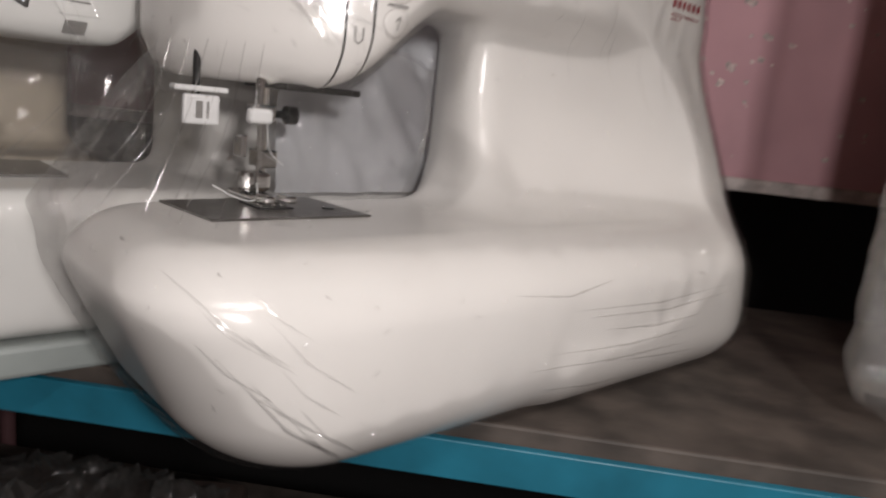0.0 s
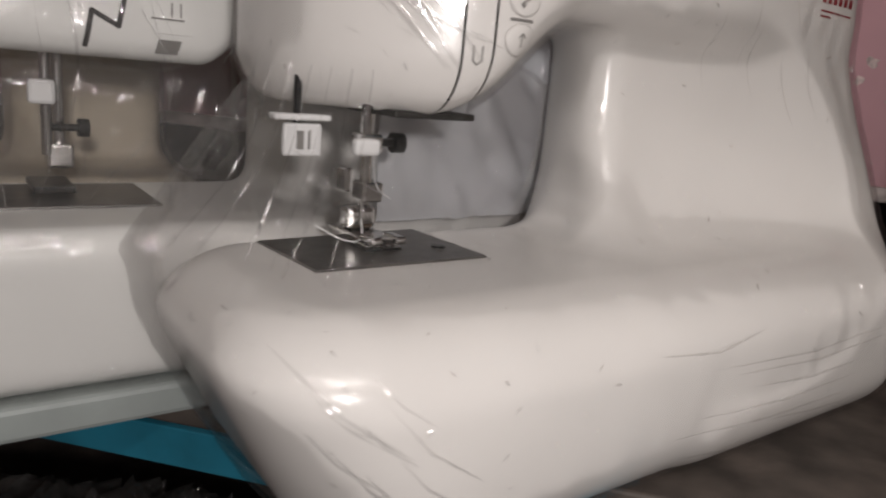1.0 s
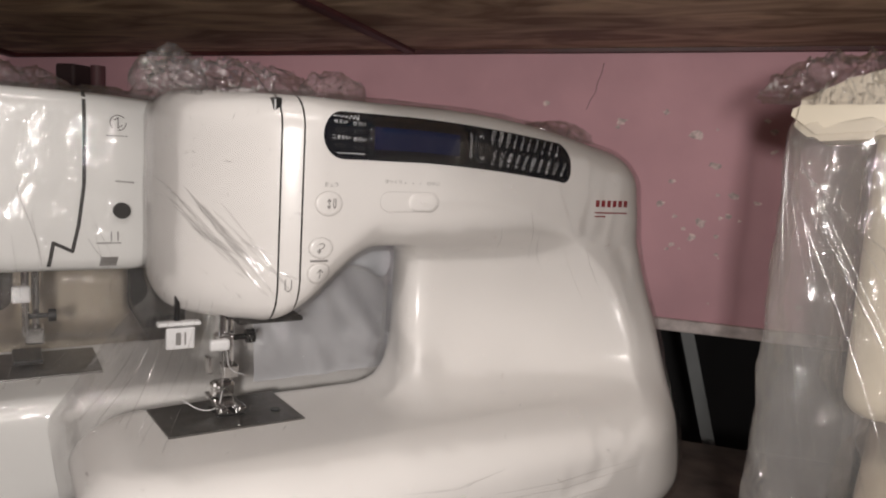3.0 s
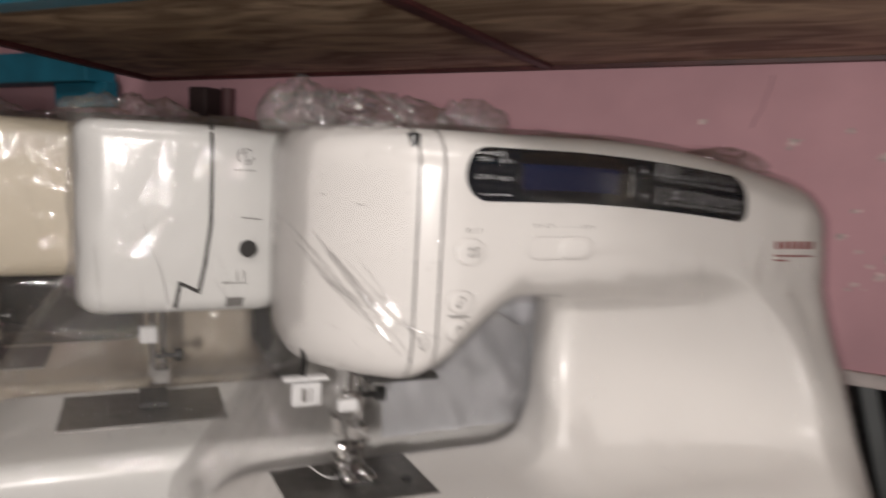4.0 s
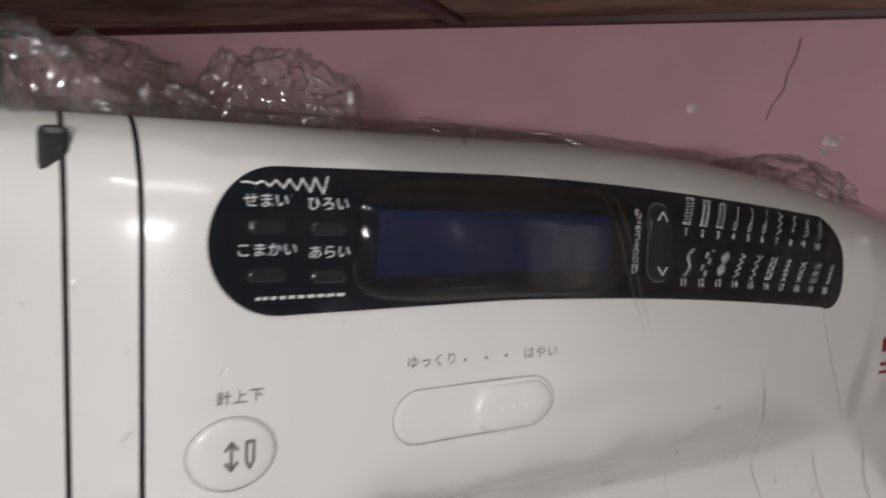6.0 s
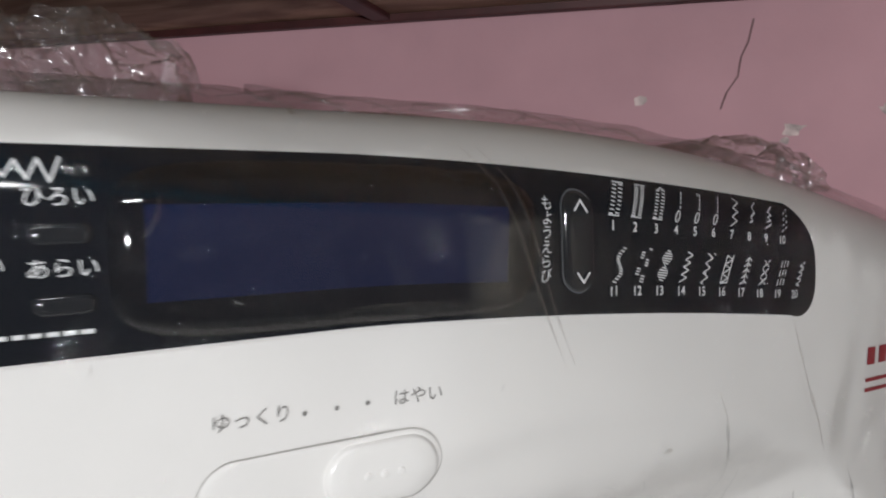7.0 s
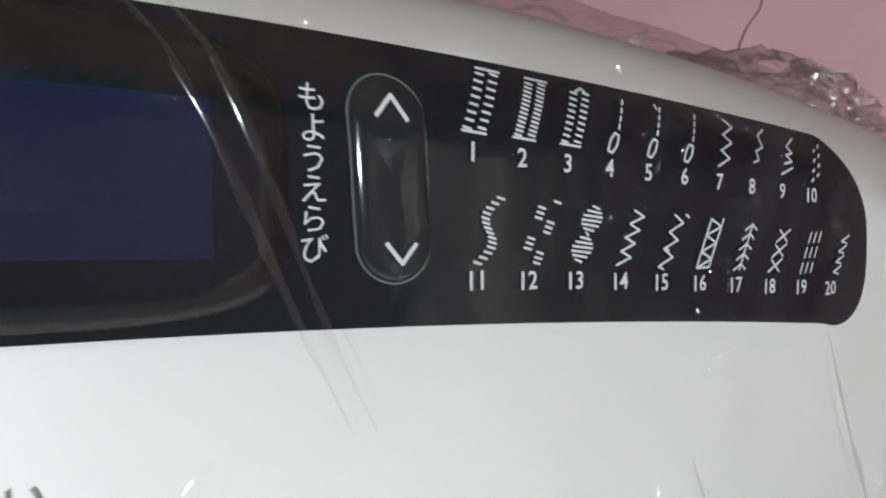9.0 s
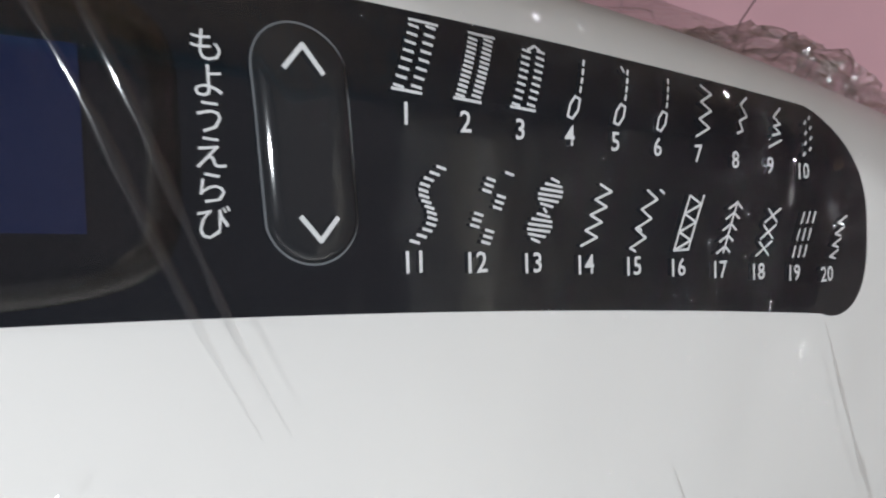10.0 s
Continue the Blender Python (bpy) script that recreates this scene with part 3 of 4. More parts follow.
def stitch(k):
    """Strokes of a symbol in a cell 0..1 wide and 0..1 high."""
    hatch = lambda xs, n, w: [[(x - w, y), (x + w, y - 0.03)] for x in xs for y in np.linspace(0.08, 0.92, n)]
    zig = lambda n, a=0.25, b=0.75: [[(b if i % 2 else a, i / n) for i in range(n + 1)]]
    eye = [[(0.32, 0.0), (0.5, -0.03), (0.62, 0.1), (0.6, 0.28), (0.42, 0.32), (0.3, 0.2), (0.32, 0.0)]]
    dots = [[(0.55, 0.4 + 0.15 * i), (0.56, 0.48 + 0.15 * i)] for i in range(4)]
    wave = lambda n, f: [[(0.5 + f(i / n) - 0.12, i / n), (0.5 + f(i / n) + 0.14, i / n - 0.04)] for i in range(n + 1)]
    table = {
        1: [[(0.1, 1), (0.9, 0.95)], [(0.1, 0.03), (0.9, -0.02)]] + hatch((0.25, 0.72), 8, 0.13),
        2: [[(0.1, 1), (0.9, 0.95)], [(0.1, 0.03), (0.9, -0.02)]] + hatch((0.25, 0.72), 13, 0.12),
        3: [[(0.1, 0.03), (0.9, -0.02)], [(0.3, 0.93), (0.5, 1.0), (0.7, 0.93)]] + hatch((0.25, 0.72), 9, 0.12),
        4: eye + dots, 5: eye + dots + [[(0.3, 0.98), (0.42, 0.9)]], 6: eye + dots,
        7: zig(6), 8: [[(0.3, 0.2), (0.55, 0.25), (0.35, 0.45), (0.7, 0.55), (0.4, 0.8), (0.75, 0.95)]],
        9: [[(0.2, 0.05), (0.8, 0.2)], [(0.3, 0.3), (0.7, 0.35), (0.35, 0.5), (0.7, 0.55), (0.35, 0.7), (0.75, 0.9)]],
        10: [[(0.3 + 0.3 * (i % 2), 0.12 * i), (0.4 + 0.3 * (i % 2), 0.12 * i + 0.07)] for i in range(8)],
        11: wave(13, lambda t: 0.28 * math.sin(6.28 * t)), 12: wave(12, lambda t: 0.25 * (1 if t % 0.5 < 0.25 else -1)),
        13: [[(0.5 - 0.34 * abs(math.sin(3.14 * 2 * t)) - 0.06, t + 0.03), (0.5 + 0.34 * abs(math.sin(3.14 * 2 * t)) + 0.06, t - 0.03)] for t in np.linspace(0.04, 0.96, 13)],
        14: zig(8), 15: zig(6) + [[(0.25, 0.0), (0.5, -0.06)], [(0.75, 1.0), (0.95, 0.94)], [(0.3, 0.36), (0.5, 0.3)]],
        16: zig(6, 0.2, 0.8) + [[(0.2, 0), (0.2, 1)], [(0.8, 0), (0.8, 1)], [(0.2, 0), (0.8, 0)]],
        17: [[(0.5, 0), (0.5, 1)]] + [[(0.2, y), (0.5, y + 0.12), (0.8, y)] for y in (0.0, 0.22, 0.44, 0.66, 0.86)],
        18: [[(0.2, y), (0.8, y + 0.28)] for y in (0.0, 0.34, 0.68)] + [[(0.8, y), (0.2, y + 0.28)] for y in (0.0, 0.34, 0.68)],
        19: [[(x, y), (x, y + 0.24)] for x in (0.2, 0.5, 0.8) for y in (0.0, 0.37, 0.74)],
        20: [[(0.7, y), (0.35, y + 0.05), (0.75, y + 0.2)] for y in (0.0, 0.26, 0.52, 0.78)],
    }
    return table[k]


for k in range(1, 21):
    col, row = (k - 1) % 10, (k - 1) // 10
    if row == 0:
        u, z_num = np.interp(col, (0, 2, 5, 8, 9), (0.2382, 0.2526, 0.2740, 0.2963, 0.3038)), np.interp(col, (0, 2, 5, 8, 9), (0.2024, 0.2012, 0.1996, 0.1974, 0.1966))
    else:
        u, z_num = np.interp(col, (0, 2, 5, 7, 9), (0.2390, 0.2543, 0.2778, 0.2938, 0.3099)), np.interp(col, (0, 2, 5, 7, 9), (0.1869, 0.1859, 0.1839, 0.1823, 0.1809))
    printed("stitch_number", str(k), 0.0033, (u, z_num), PRINT, panel, 0, 0.0011, 0.95, 0.00004)
    w, h = 0.0044, 0.0078 - 0.0012 * col / 9
    u += 0.0008 * col / 9
    lines = [[(u - w / 2 + w * x + 0.42 * h * (y - 0.5) + 0.0018, z_num + 0.0024 + h * y) for x, y in line] for line in stitch(k)]
    decal("stitch_symbol", *strokes(lines, 0.00032), PRINT, panel, 0.0011)

# round buttons, speed slider and their print
for (u, z, r) in ((0.104, 0.1535, 0.0098), (0.0995, 0.1225, 0.0085), (0.0990, 0.1045, 0.0085)):
    b = dome("button", [(u + r * math.cos(t * 0.2618), z + 0.86 * r * math.sin(t * 0.2618)) for t in range(24)], 0.0011, WHITE, machine, 0.0, "round white push button")
    decal("rim", *strokes([[(u + 1.03 * r * math.cos(t * 0.2618), z + 0.89 * r * math.sin(t * 0.2618)) for t in range(25)]], 0.0003), FAINT, b, 0.0002)
up = 0.0016
decal("needle_mark", *strokes([[(0.1035, 0.1505), (0.1035, 0.1565)], [(0.1022, 0.1550), (0.1035, 0.1567), (0.1048, 0.1550)], [(0.1022, 0.1520), (0.1035, 0.1503), (0.1048, 0.1520)],
                               [(0.1068, 0.1565), (0.1068, 0.1520), (0.1076, 0.1503), (0.1084, 0.1520), (0.1084, 0.1565), (0.1068, 0.1565)]], 0.0007), GREY_PRINT, machine, up)
decal("reverse_mark", *strokes([[(0.0975, 0.1195), (0.0975, 0.1215), (0.1000, 0.1225), (0.1015, 0.1245), (0.1000, 0.1260), (0.0975, 0.1255)], [(0.0962, 0.1208), (0.0975, 0.1192), (0.0988, 0.1208)]], 0.0007), GREY_PRINT, machine, up)
decal("start_mark", *strokes([[(0.0990, 0.1012), (0.0990, 0.1075)], [(0.0970, 0.1055), (0.0990, 0.1077), (0.1010, 0.1055)]], 0.0007), GREY_PRINT, machine, up)
printed("button_word", "針上下", 0.0036, (0.1055, 0.1665), GREY_PRINT, machine)
decal("button_print", *strokes([[(0.0925 + 0.0016 * k, 0.1135), (0.0933 + 0.0016 * k, 0.1135)] for k in range(8)], 0.0014), GREY_PRINT, machine)
printed("slow_word", "ゆっくり", 0.0037, (0.1535, 0.1700), GREY_PRINT, machine)
printed("fast_word", "はやい", 0.0037, (0.1868, 0.1695), GREY_PRINT, machine)
for u in (0.1632, 0.1696, 0.1760):
    decal("speed_dot", [(u + 0.0005 * math.cos(t * 0.785), 0.1695 + 0.0005 * math.sin(t * 0.785)) for t in range(8)], [tuple(range(8))], GREY_PRINT, machine)
track = dome("slider_track", pill(0.1678, 0.1556, 0.0243, 0.0072, 8), 0.0004, WHITE, machine, 0.0, "shallow oval slot of the speed slider")
decal("slot_edge", *strokes([pill(0.1678, 0.1556, 0.0245, 0.0074, 8) + [pill(0.1678, 0.1556, 0.0245, 0.0074, 8)[0]]], 0.0003), FAINT, track, 0.0003)
thumb = dome("slider_thumb", pill(0.1790, 0.1553, 0.0122, 0.0066, 8), 0.0017, WHITE, machine, 0.0003, "raised white thumb of the speed slider")
for u in (0.1755, 0.1790, 0.1825):
    dome("bump", [(u + 0.0009 * math.cos(t * 0.785), 0.1553 + 0.0009 * math.sin(t * 0.785)) for t in range(8)], 0.0004, WHITE, thumb, 0.0019)
# maker's mark as plain bars
for k in range(6):
    u = 0.3525 + 0.0068 * k
    decal("maker_mark", [(u, 0.1545), (u + 0.0044, 0.1545), (u + 0.0044, 0.1602), (u, 0.1602)], [(0, 1, 2, 3)], RED_PRINT, machine)
decal("model_bar", *strokes([[(0.3525, 0.1495), (0.391, 0.1490)], [(0.3525, 0.1462), (0.365, 0.1460)]], 0.0012), RED_PRINT, machine)
# thread guide clip at the top of the channel, thread slot mark
part("thread_clip", box(0.0675, 0.0735, 0.0135, 0.03, 0.2055 + BASE, 0.2235 + BASE, 0.0015), BLACKMETAL, machine, "black steel thread guide")
decal("slot_mark", *strokes([[(0.0765, 0.1000), (0.0765, 0.0935), (0.0785, 0.0915), (0.0805, 0.0935), (0.0805, 0.1000)]], 0.0007), GREY_PRINT, machine)

# needle plate, needle bar and presser foot
bm = bmesh.new()
q = [(0, 0), (0.092, 0.0), (0.088, 0.062), (-0.004, 0.056)]
top_v = [bm.verts.new((a, b, 0.0012 + BASE)) for a, b in q]
low_v = [bm.verts.new((a, b, -0.004 + BASE)) for a, b in q]
bm.faces.new(top_v)
for i in range(4):
    bm.faces.new((top_v[i], low_v[i], low_v[(i + 1) % 4], top_v[(i + 1) % 4]))
plate = part("needle_plate", bm, STEEL, machine, "brushed steel needle plate")
part("screw", rod((0.078, 0.022, BASE), (0.078, 0.022, BASE + 0.002), 0.0035), BLACKMETAL, plate)
part("feed_slot", box(0.036, 0.056, 0.022, 0.046, BASE + 0.001, BASE + 0.0022, 0.0003), BLACKMETAL, plate)
for k in range(3):
    part("feed_tooth", box(0.038 + 0.006 * k, 0.041 + 0.006 * k, 0.024, 0.044, BASE + 0.002, BASE + 0.0034, 0.0005), CHROME, plate)
NU, NV = 0.046, 0.050
part("needle_bar", rod((NU, NV - 0.004, BASE + 0.045), (NU, NV - 0.004, BASE + 0.085), 0.0032), CHROME, machine)
part("needle", rod((NU, NV - 0.004, BASE + 0.010), (NU, NV - 0.004, BASE + 0.045), 0.0007), CHROME, machine)
part("presser_bar", rod((NU + 0.008, NV + 0.008, BASE + 0.016), (NU + 0.008, NV + 0.008, BASE + 0.085), 0.0030), CHROME, machine)
clamp = part("needle_clamp", box(NU - 0.006, NU + 0.006, NV - 0.011, NV + 0.002, BASE + 0.046, BASE + 0.055, 0.0015), CHROME, machine)
knob = part("clamp_knob", rod((NU + 0.005, NV, BASE + 0.050), (NU + 0.019, NV + 0.001, BASE + 0.050), 0.0022), BLACKMETAL, machine, "black needle clamp screw")
part("head", rod((NU + 0.018, NV + 0.001, BASE + 0.050), (NU + 0.024, NV + 0.001, BASE + 0.050), 0.0052, n=20), BLACKMETAL, knob)
part("thread_hook", box(NU - 0.012, NU + 0.002, NV - 0.016, NV - 0.010, BASE + 0.045, BASE + 0.053, 0.002), PRINT, machine, "white plastic thread hook")
part("foot_holder", box(NU + 0.001, NU + 0.012, NV - 0.004, NV + 0.010, BASE + 0.020, BASE + 0.030, 0.001), CHROME, machine)
foot = part("presser_foot", box(NU - 0.008, NU + 0.010, NV - 0.020, NV + 0.016, BASE + 0.0035, BASE + 0.006, 0.0008), CHROME, machine, "chromed zigzag presser foot")
for s in (-0.006, 0.007):
    part("toe", box(NU + s - 0.003, NU + s + 0.003, NV - 0.032, NV - 0.019, BASE + 0.0045, BASE + 0.0085, 0.0012), CHROME, foot)
part("foot_bridge", box(NU - 0.007, NU + 0.010, NV - 0.003, NV + 0.008, BASE + 0.006, BASE + 0.018, 0.003), CHROME, foot)
thr = part("threader", box(0.010, 0.030, 0.062, 0.066, BASE + 0.041, BASE + 0.057, 0.0012), PRINT, machine, "white needle threader tab")
part("mark", box(0.0165, 0.020, 0.0612, 0.0619, BASE + 0.0445, BASE + 0.0535), GREY_PRINT, thr)
part("mark", box(0.0225, 0.0235, 0.0612, 0.0619, BASE + 0.0445, BASE + 0.0535), GREY_PRINT, thr)
part("threader_arm", box(0.004, 0.034, 0.060, 0.068, BASE + 0.0585, BASE + 0.0615, 0.001), PRINT, machine)
part("threader_stem", rod((0.018, 0.066, BASE + 0.056), (0.018, 0.066, BASE + 0.08), 0.002), BLACKMETAL, machine)
part("threader_body", box(0.0345, 0.0385, 0.044, 0.054, BASE + 0.026, BASE + 0.038, 0.001), CHROME, machine)
part("under_guard", box(0.052, 0.10, 0.03, 0.08, BASE + 0.064, BASE + 0.0675, 0.001), DARK, machine)


def wire(name, pts, r, mat, parent=None):
    cu = bpy.data.curves.new(name, "CURVE")
    cu.dimensions, cu.bevel_depth, cu.bevel_resolution, cu.resolution_u = "3D", r, 1, 6
    sp = cu.splines.new("BEZIER")
    sp.bezier_points.add(len(pts) - 1)
    for b, p in zip(sp.bezier_points, pts):
        b.co, b.handle_left_type, b.handle_right_type = p, "AUTO", "AUTO"
    cu.materials.append(mat)
    ob = new(name, cu)
    bpy.context.view_layer.update()
    me = bpy.data.meshes.new_from_object(ob.evaluated_get(bpy.context.evaluated_depsgraph_get()))
    bpy.data.objects.remove(ob)
    bpy.data.curves.remove(cu)
    res = new(name, me)
    if parent:
        res.parent = parent
    return res


wire("thread", [(NU, NV - 0.004, BASE + 0.012), (NU - 0.006, NV - 0.015, BASE + 0.005), (NU - 0.018, NV - 0.022, BASE + 0.006), (NU - 0.030, NV - 0.014, BASE + 0.012)], 0.0004, PRINT, machine)
wire("thread", [(NU, NV - 0.012, BASE + 0.046), (NU + 0.004, NV - 0.010, BASE + 0.030), (NU + 0.016, NV - 0.004, BASE + 0.022)], 0.0003, PRINT, machine)

# ---- clear film round the white machine ----


GLINT = film_material("film_crease", 0.2, 0.0, 0.0, 120, (1.0, 1.0, 1.0), 0.12, 0.0, 0.14)
PLEAT = film_material("film_pleat", 0.15, 0.010, 0.0, 120, (1.0, 1.0, 1.0), 0.11, 0.0, 0.13)


def normals_of(v, f):
    n = np.cross(v[f[:, 2]] - v[f[:, 0]], v[f[:, 3]] - v[f[:, 1]])
    nv = np.zeros_like(v)
    for k in range(4):
        np.add.at(nv, f[:, k], n)
    return nv / np.maximum(np.linalg.norm(nv, axis=1, keepdims=True), 1e-9)


def displaced(verts, faces, amount, scale, squeeze=(1, 1, 1), seed=0.0):
    """Pushes a mesh in and out along its normals by fractal noise."""
    v, f = np.array(verts), np.array(faces)
    nv = normals_of(v, f)
    r = ripple(v * np.array(squeeze), scale, seed)
    return v + nv * (amount * np.abs(r))[:, None]


def wrap_shape(shape, slope, left, right, gap=0.0022, lip=0.11):
    """The film's form: the machine with the space under its head bridged over."""
    def f(u, v, z):
        vf = np.maximum(slope[0] - slope[1] * (0.07 - z), slope[2])
        fill = meet(meet((vf - v) * 0.7, v - 0.085, 0.02), meet((left[0] + left[1] * np.maximum(z, 0) + 0.5 * np.maximum(-z, 0) - u) * 0.8, u - right, 0.02), 0.03)
        fill = meet(fill, slab(z, -0.085, lip), 0.02)
        return blend(shape(u, v, z), fill, 0.02) - gap
    return f


def film_wrap(shape, lo, hi, h, amount, scale, mat, parent_pose, label, scale_by=1.0, creases=0, calm=None):
    vv, ff = surface_net(shape, lo, hi, h)
    vv = displaced(vv, ff, amount, scale, (1, 1, 0.45))
    cz = vv[ff].mean(1)[:, 2]
    ob = mesh_object("plastic_wrap", lift(vv, BASE), ff[cz > -BASE + 0.012], mat)
    ob.matrix_world = parent_pose @ Matrix.Scale(scale_by, 4)
    if creases:
        crease_field(vv, ff, creases, ob, calm)
    return tagged(ob, label, "plastic wrap")


def crease_field(vv, ff, count, parent, calm):
    """Short sharp creases scattered over the film, sparse where it is drawn tight."""
    n = normals_of(vv, ff)
    r = random.Random(count)
    verts, faces = [], []
    done = 0
    while done < count:
        i = r.randrange(len(vv))
        p, nn = Vector(vv[i]), Vector(n[i])
        if nn.y > 0.4 or p.z < -0.08 or (calm and r.random() < calm(p)):
            continue
        done += 1
        t = nn.cross(Vector((r.uniform(-1, 1), r.uniform(-1, 1), r.uniform(-1, 1)))).normalized()
        side = nn.cross(t)
        size, bend = r.choice((0.002, 0.003, 0.003, 0.004, 0.005, 0.007)) * r.uniform(0.7, 1.3), r.uniform(-0.5, 0.5)
        wide, tilt = min(0.0012, size * r.uniform(0.25, 0.5)), r.uniform(-0.9, 0.9)
        for k in range(5):
            f = k / 4 - 0.5
            c = p + t * size * f + side * size * bend * (0.25 - f * f) + nn * 0.0006
            w = wide * (1.05 - (2 * f) ** 2)
            base = len(verts)
            for a in range(5):
                q = a / 2 - 1
                verts.append(c + side * w * 0.5 * q + nn * w * (0.5 * tilt * q + 0.08 * (1 - q * q)))
            if k:
                faces += [(base - 5 + a, base - 4 + a, base + a + 1, base + a) for a in range(4)]
    ob = mesh_object("creases", lift(verts, BASE), faces, GLINT, parent)
    return tagged(ob, "", kind="stuff")


def crumple(name, centre, size, seed, parent, mat=CRUMPLE, n=84):
    """A bunched handful of film: a sheet gathered into sharp ridges and folded over itself."""
    verts, faces = [], []
    m = int(n * 0.5)
    for i in range(n):
        for j in range(m):
            a, b = i / (n - 1) - 0.5, j / (m - 1)
            ang = math.pi * (1.05 * b - 0.05)
            env = math.sqrt(max(0.02, 1 - (2 * a) ** 2)) ** 0.6
            p = Vector((a * size[0] * 70, b * 3.2, seed))
            ridge = 1 - 2 * abs(noise.noise(p)) + 0.5 * (1 - 2 * abs(noise.noise(p * 2.3))) + 0.25 * (1 - 2 * abs(noise.noise(p * 5.1)))
            r = 0.62 + 0.30 * ridge
            verts.append((centre[0] + size[0] * a + 0.07 * size[0] * noise.noise(p * 1.3) + 0.0012 * noise.noise(p * 6),
                          centre[1] + size[1] * 0.5 * math.cos(ang) * env * r,
                          centre[2] + size[2] * math.sin(ang) * env * r))
    for i in range(n - 1):
        for j in range(m - 1):
            k = i * m + j
            faces.append((k, k + m, k + m + 1, k + 1))
    return mesh_object(name, verts, faces, mat, parent, False)


def fold(pts, parent, width=0.002, swell=0.35, seed=0):
    """A flat pleat in the film, a low arched ribbon just proud of the shell; pts are (u, z, lift)."""
    r = random.Random(seed)
    run = []
    for (a, b, c), (d, e, f) in zip(pts, pts[1:]):
        k = max(2, int(math.hypot(d - a, e - b) / 0.003))
        run += [(a + (d - a) * i / k, b + (e - b) * i / k, c + (f - c) * i / k) for i in range(k)]
    run.append(pts[-1])
    verts, faces = [], []
    for i, (u, z, up) in enumerate(run):
        (a, b, _), (d, e, _) = run[max(i - 1, 0)], run[min(i + 1, len(run) - 1)]
        n = math.hypot(d - a, e - b) or 1
        ox, oz = -(e - b) / n, (d - a) / n
        w = width * (0.15 + 0.85 * math.sin(math.pi * (i + 0.3) / (len(run) - 0.4))) * r.uniform(0.55, 1.25)
        lean = r.uniform(-0.25, 0.25)
        for k in range(7):
            q = k / 3 - 1
            uu, zz = u + ox * w * 0.5 * q, z + oz * w * 0.5 * q
            verts.append((uu, float(front(uu, zz)) - up - w * (swell * 0.5 * (1 - q * q) + lean * 0.5 * q), zz + BASE))
        if i:
            m = 7 * i
            faces += [(m - 7 + k, m - 6 + k, m + k + 1, m + k) for k in range(6)]
    mesh_object("pleat", verts, faces, PLEAT, parent)


main_wrap = film_wrap(wrap_shape(white_shape, (0.045, 1.15, -0.06), (-0.062, 0.7), 0.19, 0.0032), (-0.095, -0.12, -0.125), (0.47, 0.155, 0.255), 0.0045, 0.0011, 40.0, FILM_TIGHT,
                      machine.matrix_world, "clear cling film stretched tightly round the white sewing machine", 1.0, 480,
                      lambda p: 0.9 if 0.09 < p.x < 0.36 and p.z > 0.13 else 0.55 if p.x > 0.1 and p.x < 0.39 else 0.0)
crumple("crumple", (0.052, 0.055, 0.224 + BASE), (0.115, 0.05, 0.024), 3.1, main_wrap)
crumple("crumple", (0.012, 0.075, 0.222 + BASE), (0.05, 0.05, 0.032), 5.7, main_wrap)
crumple("crumple", (0.132, 0.070, 0.227 + BASE), (0.056, 0.03, 0.022), 9.4, main_wrap)
crumple("crumple", (0.215, 0.070, 0.224 + BASE), (0.09, 0.03, 0.006), 15.2, main_wrap)
crumple("crumple", (0.338, 0.045, 0.209 + BASE), (0.075, 0.05, 0.018), 13.3, main_wrap)
rng = random.Random(11)
# the film is drawn in a fan across the faceplate, down to the thread slot
for k in range(12):
    a = 0.004 + 0.0042 * k + rng.uniform(-0.003, 0.003)
    z_top = 0.165 - 0.0035 * k + rng.uniform(-0.016, 0.016)
    a_end, z_end = 0.064 + 0.0022 * k, 0.078 + 0.002 * k + rng.uniform(-0.008, 0.012)
    cut = rng.choice((0.55, 0.75, 1.0, 1.0))
    run = [(a + (a_end - a) * f * cut, z_top + (z_end - z_top) * f * cut, 0.0040 + 0.0006 * math.sin(3.14 * f)) for f in (0.0, 0.33, 0.66, 1.0)]
    fold(run, main_wrap, rng.uniform(0.0012, 0.0045), 0.35, k)
# creases over the top edge above the panel
for k in range(16):
    u = 0.125 + 0.011 * k + rng.uniform(-0.004, 0.004)
    z = 0.2265 - 0.75 * max(u - 0.2, 0) ** 2 + 0.0032 + BASE
    wire("pleat", [(u, 0.010 + rng.uniform(0, 0.01), z - 0.0035), (u + rng.uniform(-0.008, 0.012), 0.024, z - 0.0004), (u + rng.uniform(-0.02, 0.03), 0.045, z)], rng.uniform(0.0002, 0.0004), PLEAT, main_wrap)
# gathered edge of the film down the right end
for k in range(3):
    pts = []
    for i in range(15):
        z = 0.185 - 0.0175 * i
        u = 0.436 - 0.10 * min(max(z - 0.05, 0), 0.2) - 0.06 * max(-z, 0) - 0.010 - 0.003 * k + rng.uniform(-0.0025, 0.0025)
        pts.append((u, 0.016 - 0.074 * float(smooth_step((0.165 - z) / 0.27)) - 0.004 + 0.004 * k + rng.uniform(-0.002, 0.002), z + BASE))
    wire("pleat", pts, 0.0004 + 0.0002 * k, PLEAT, main_wrap)
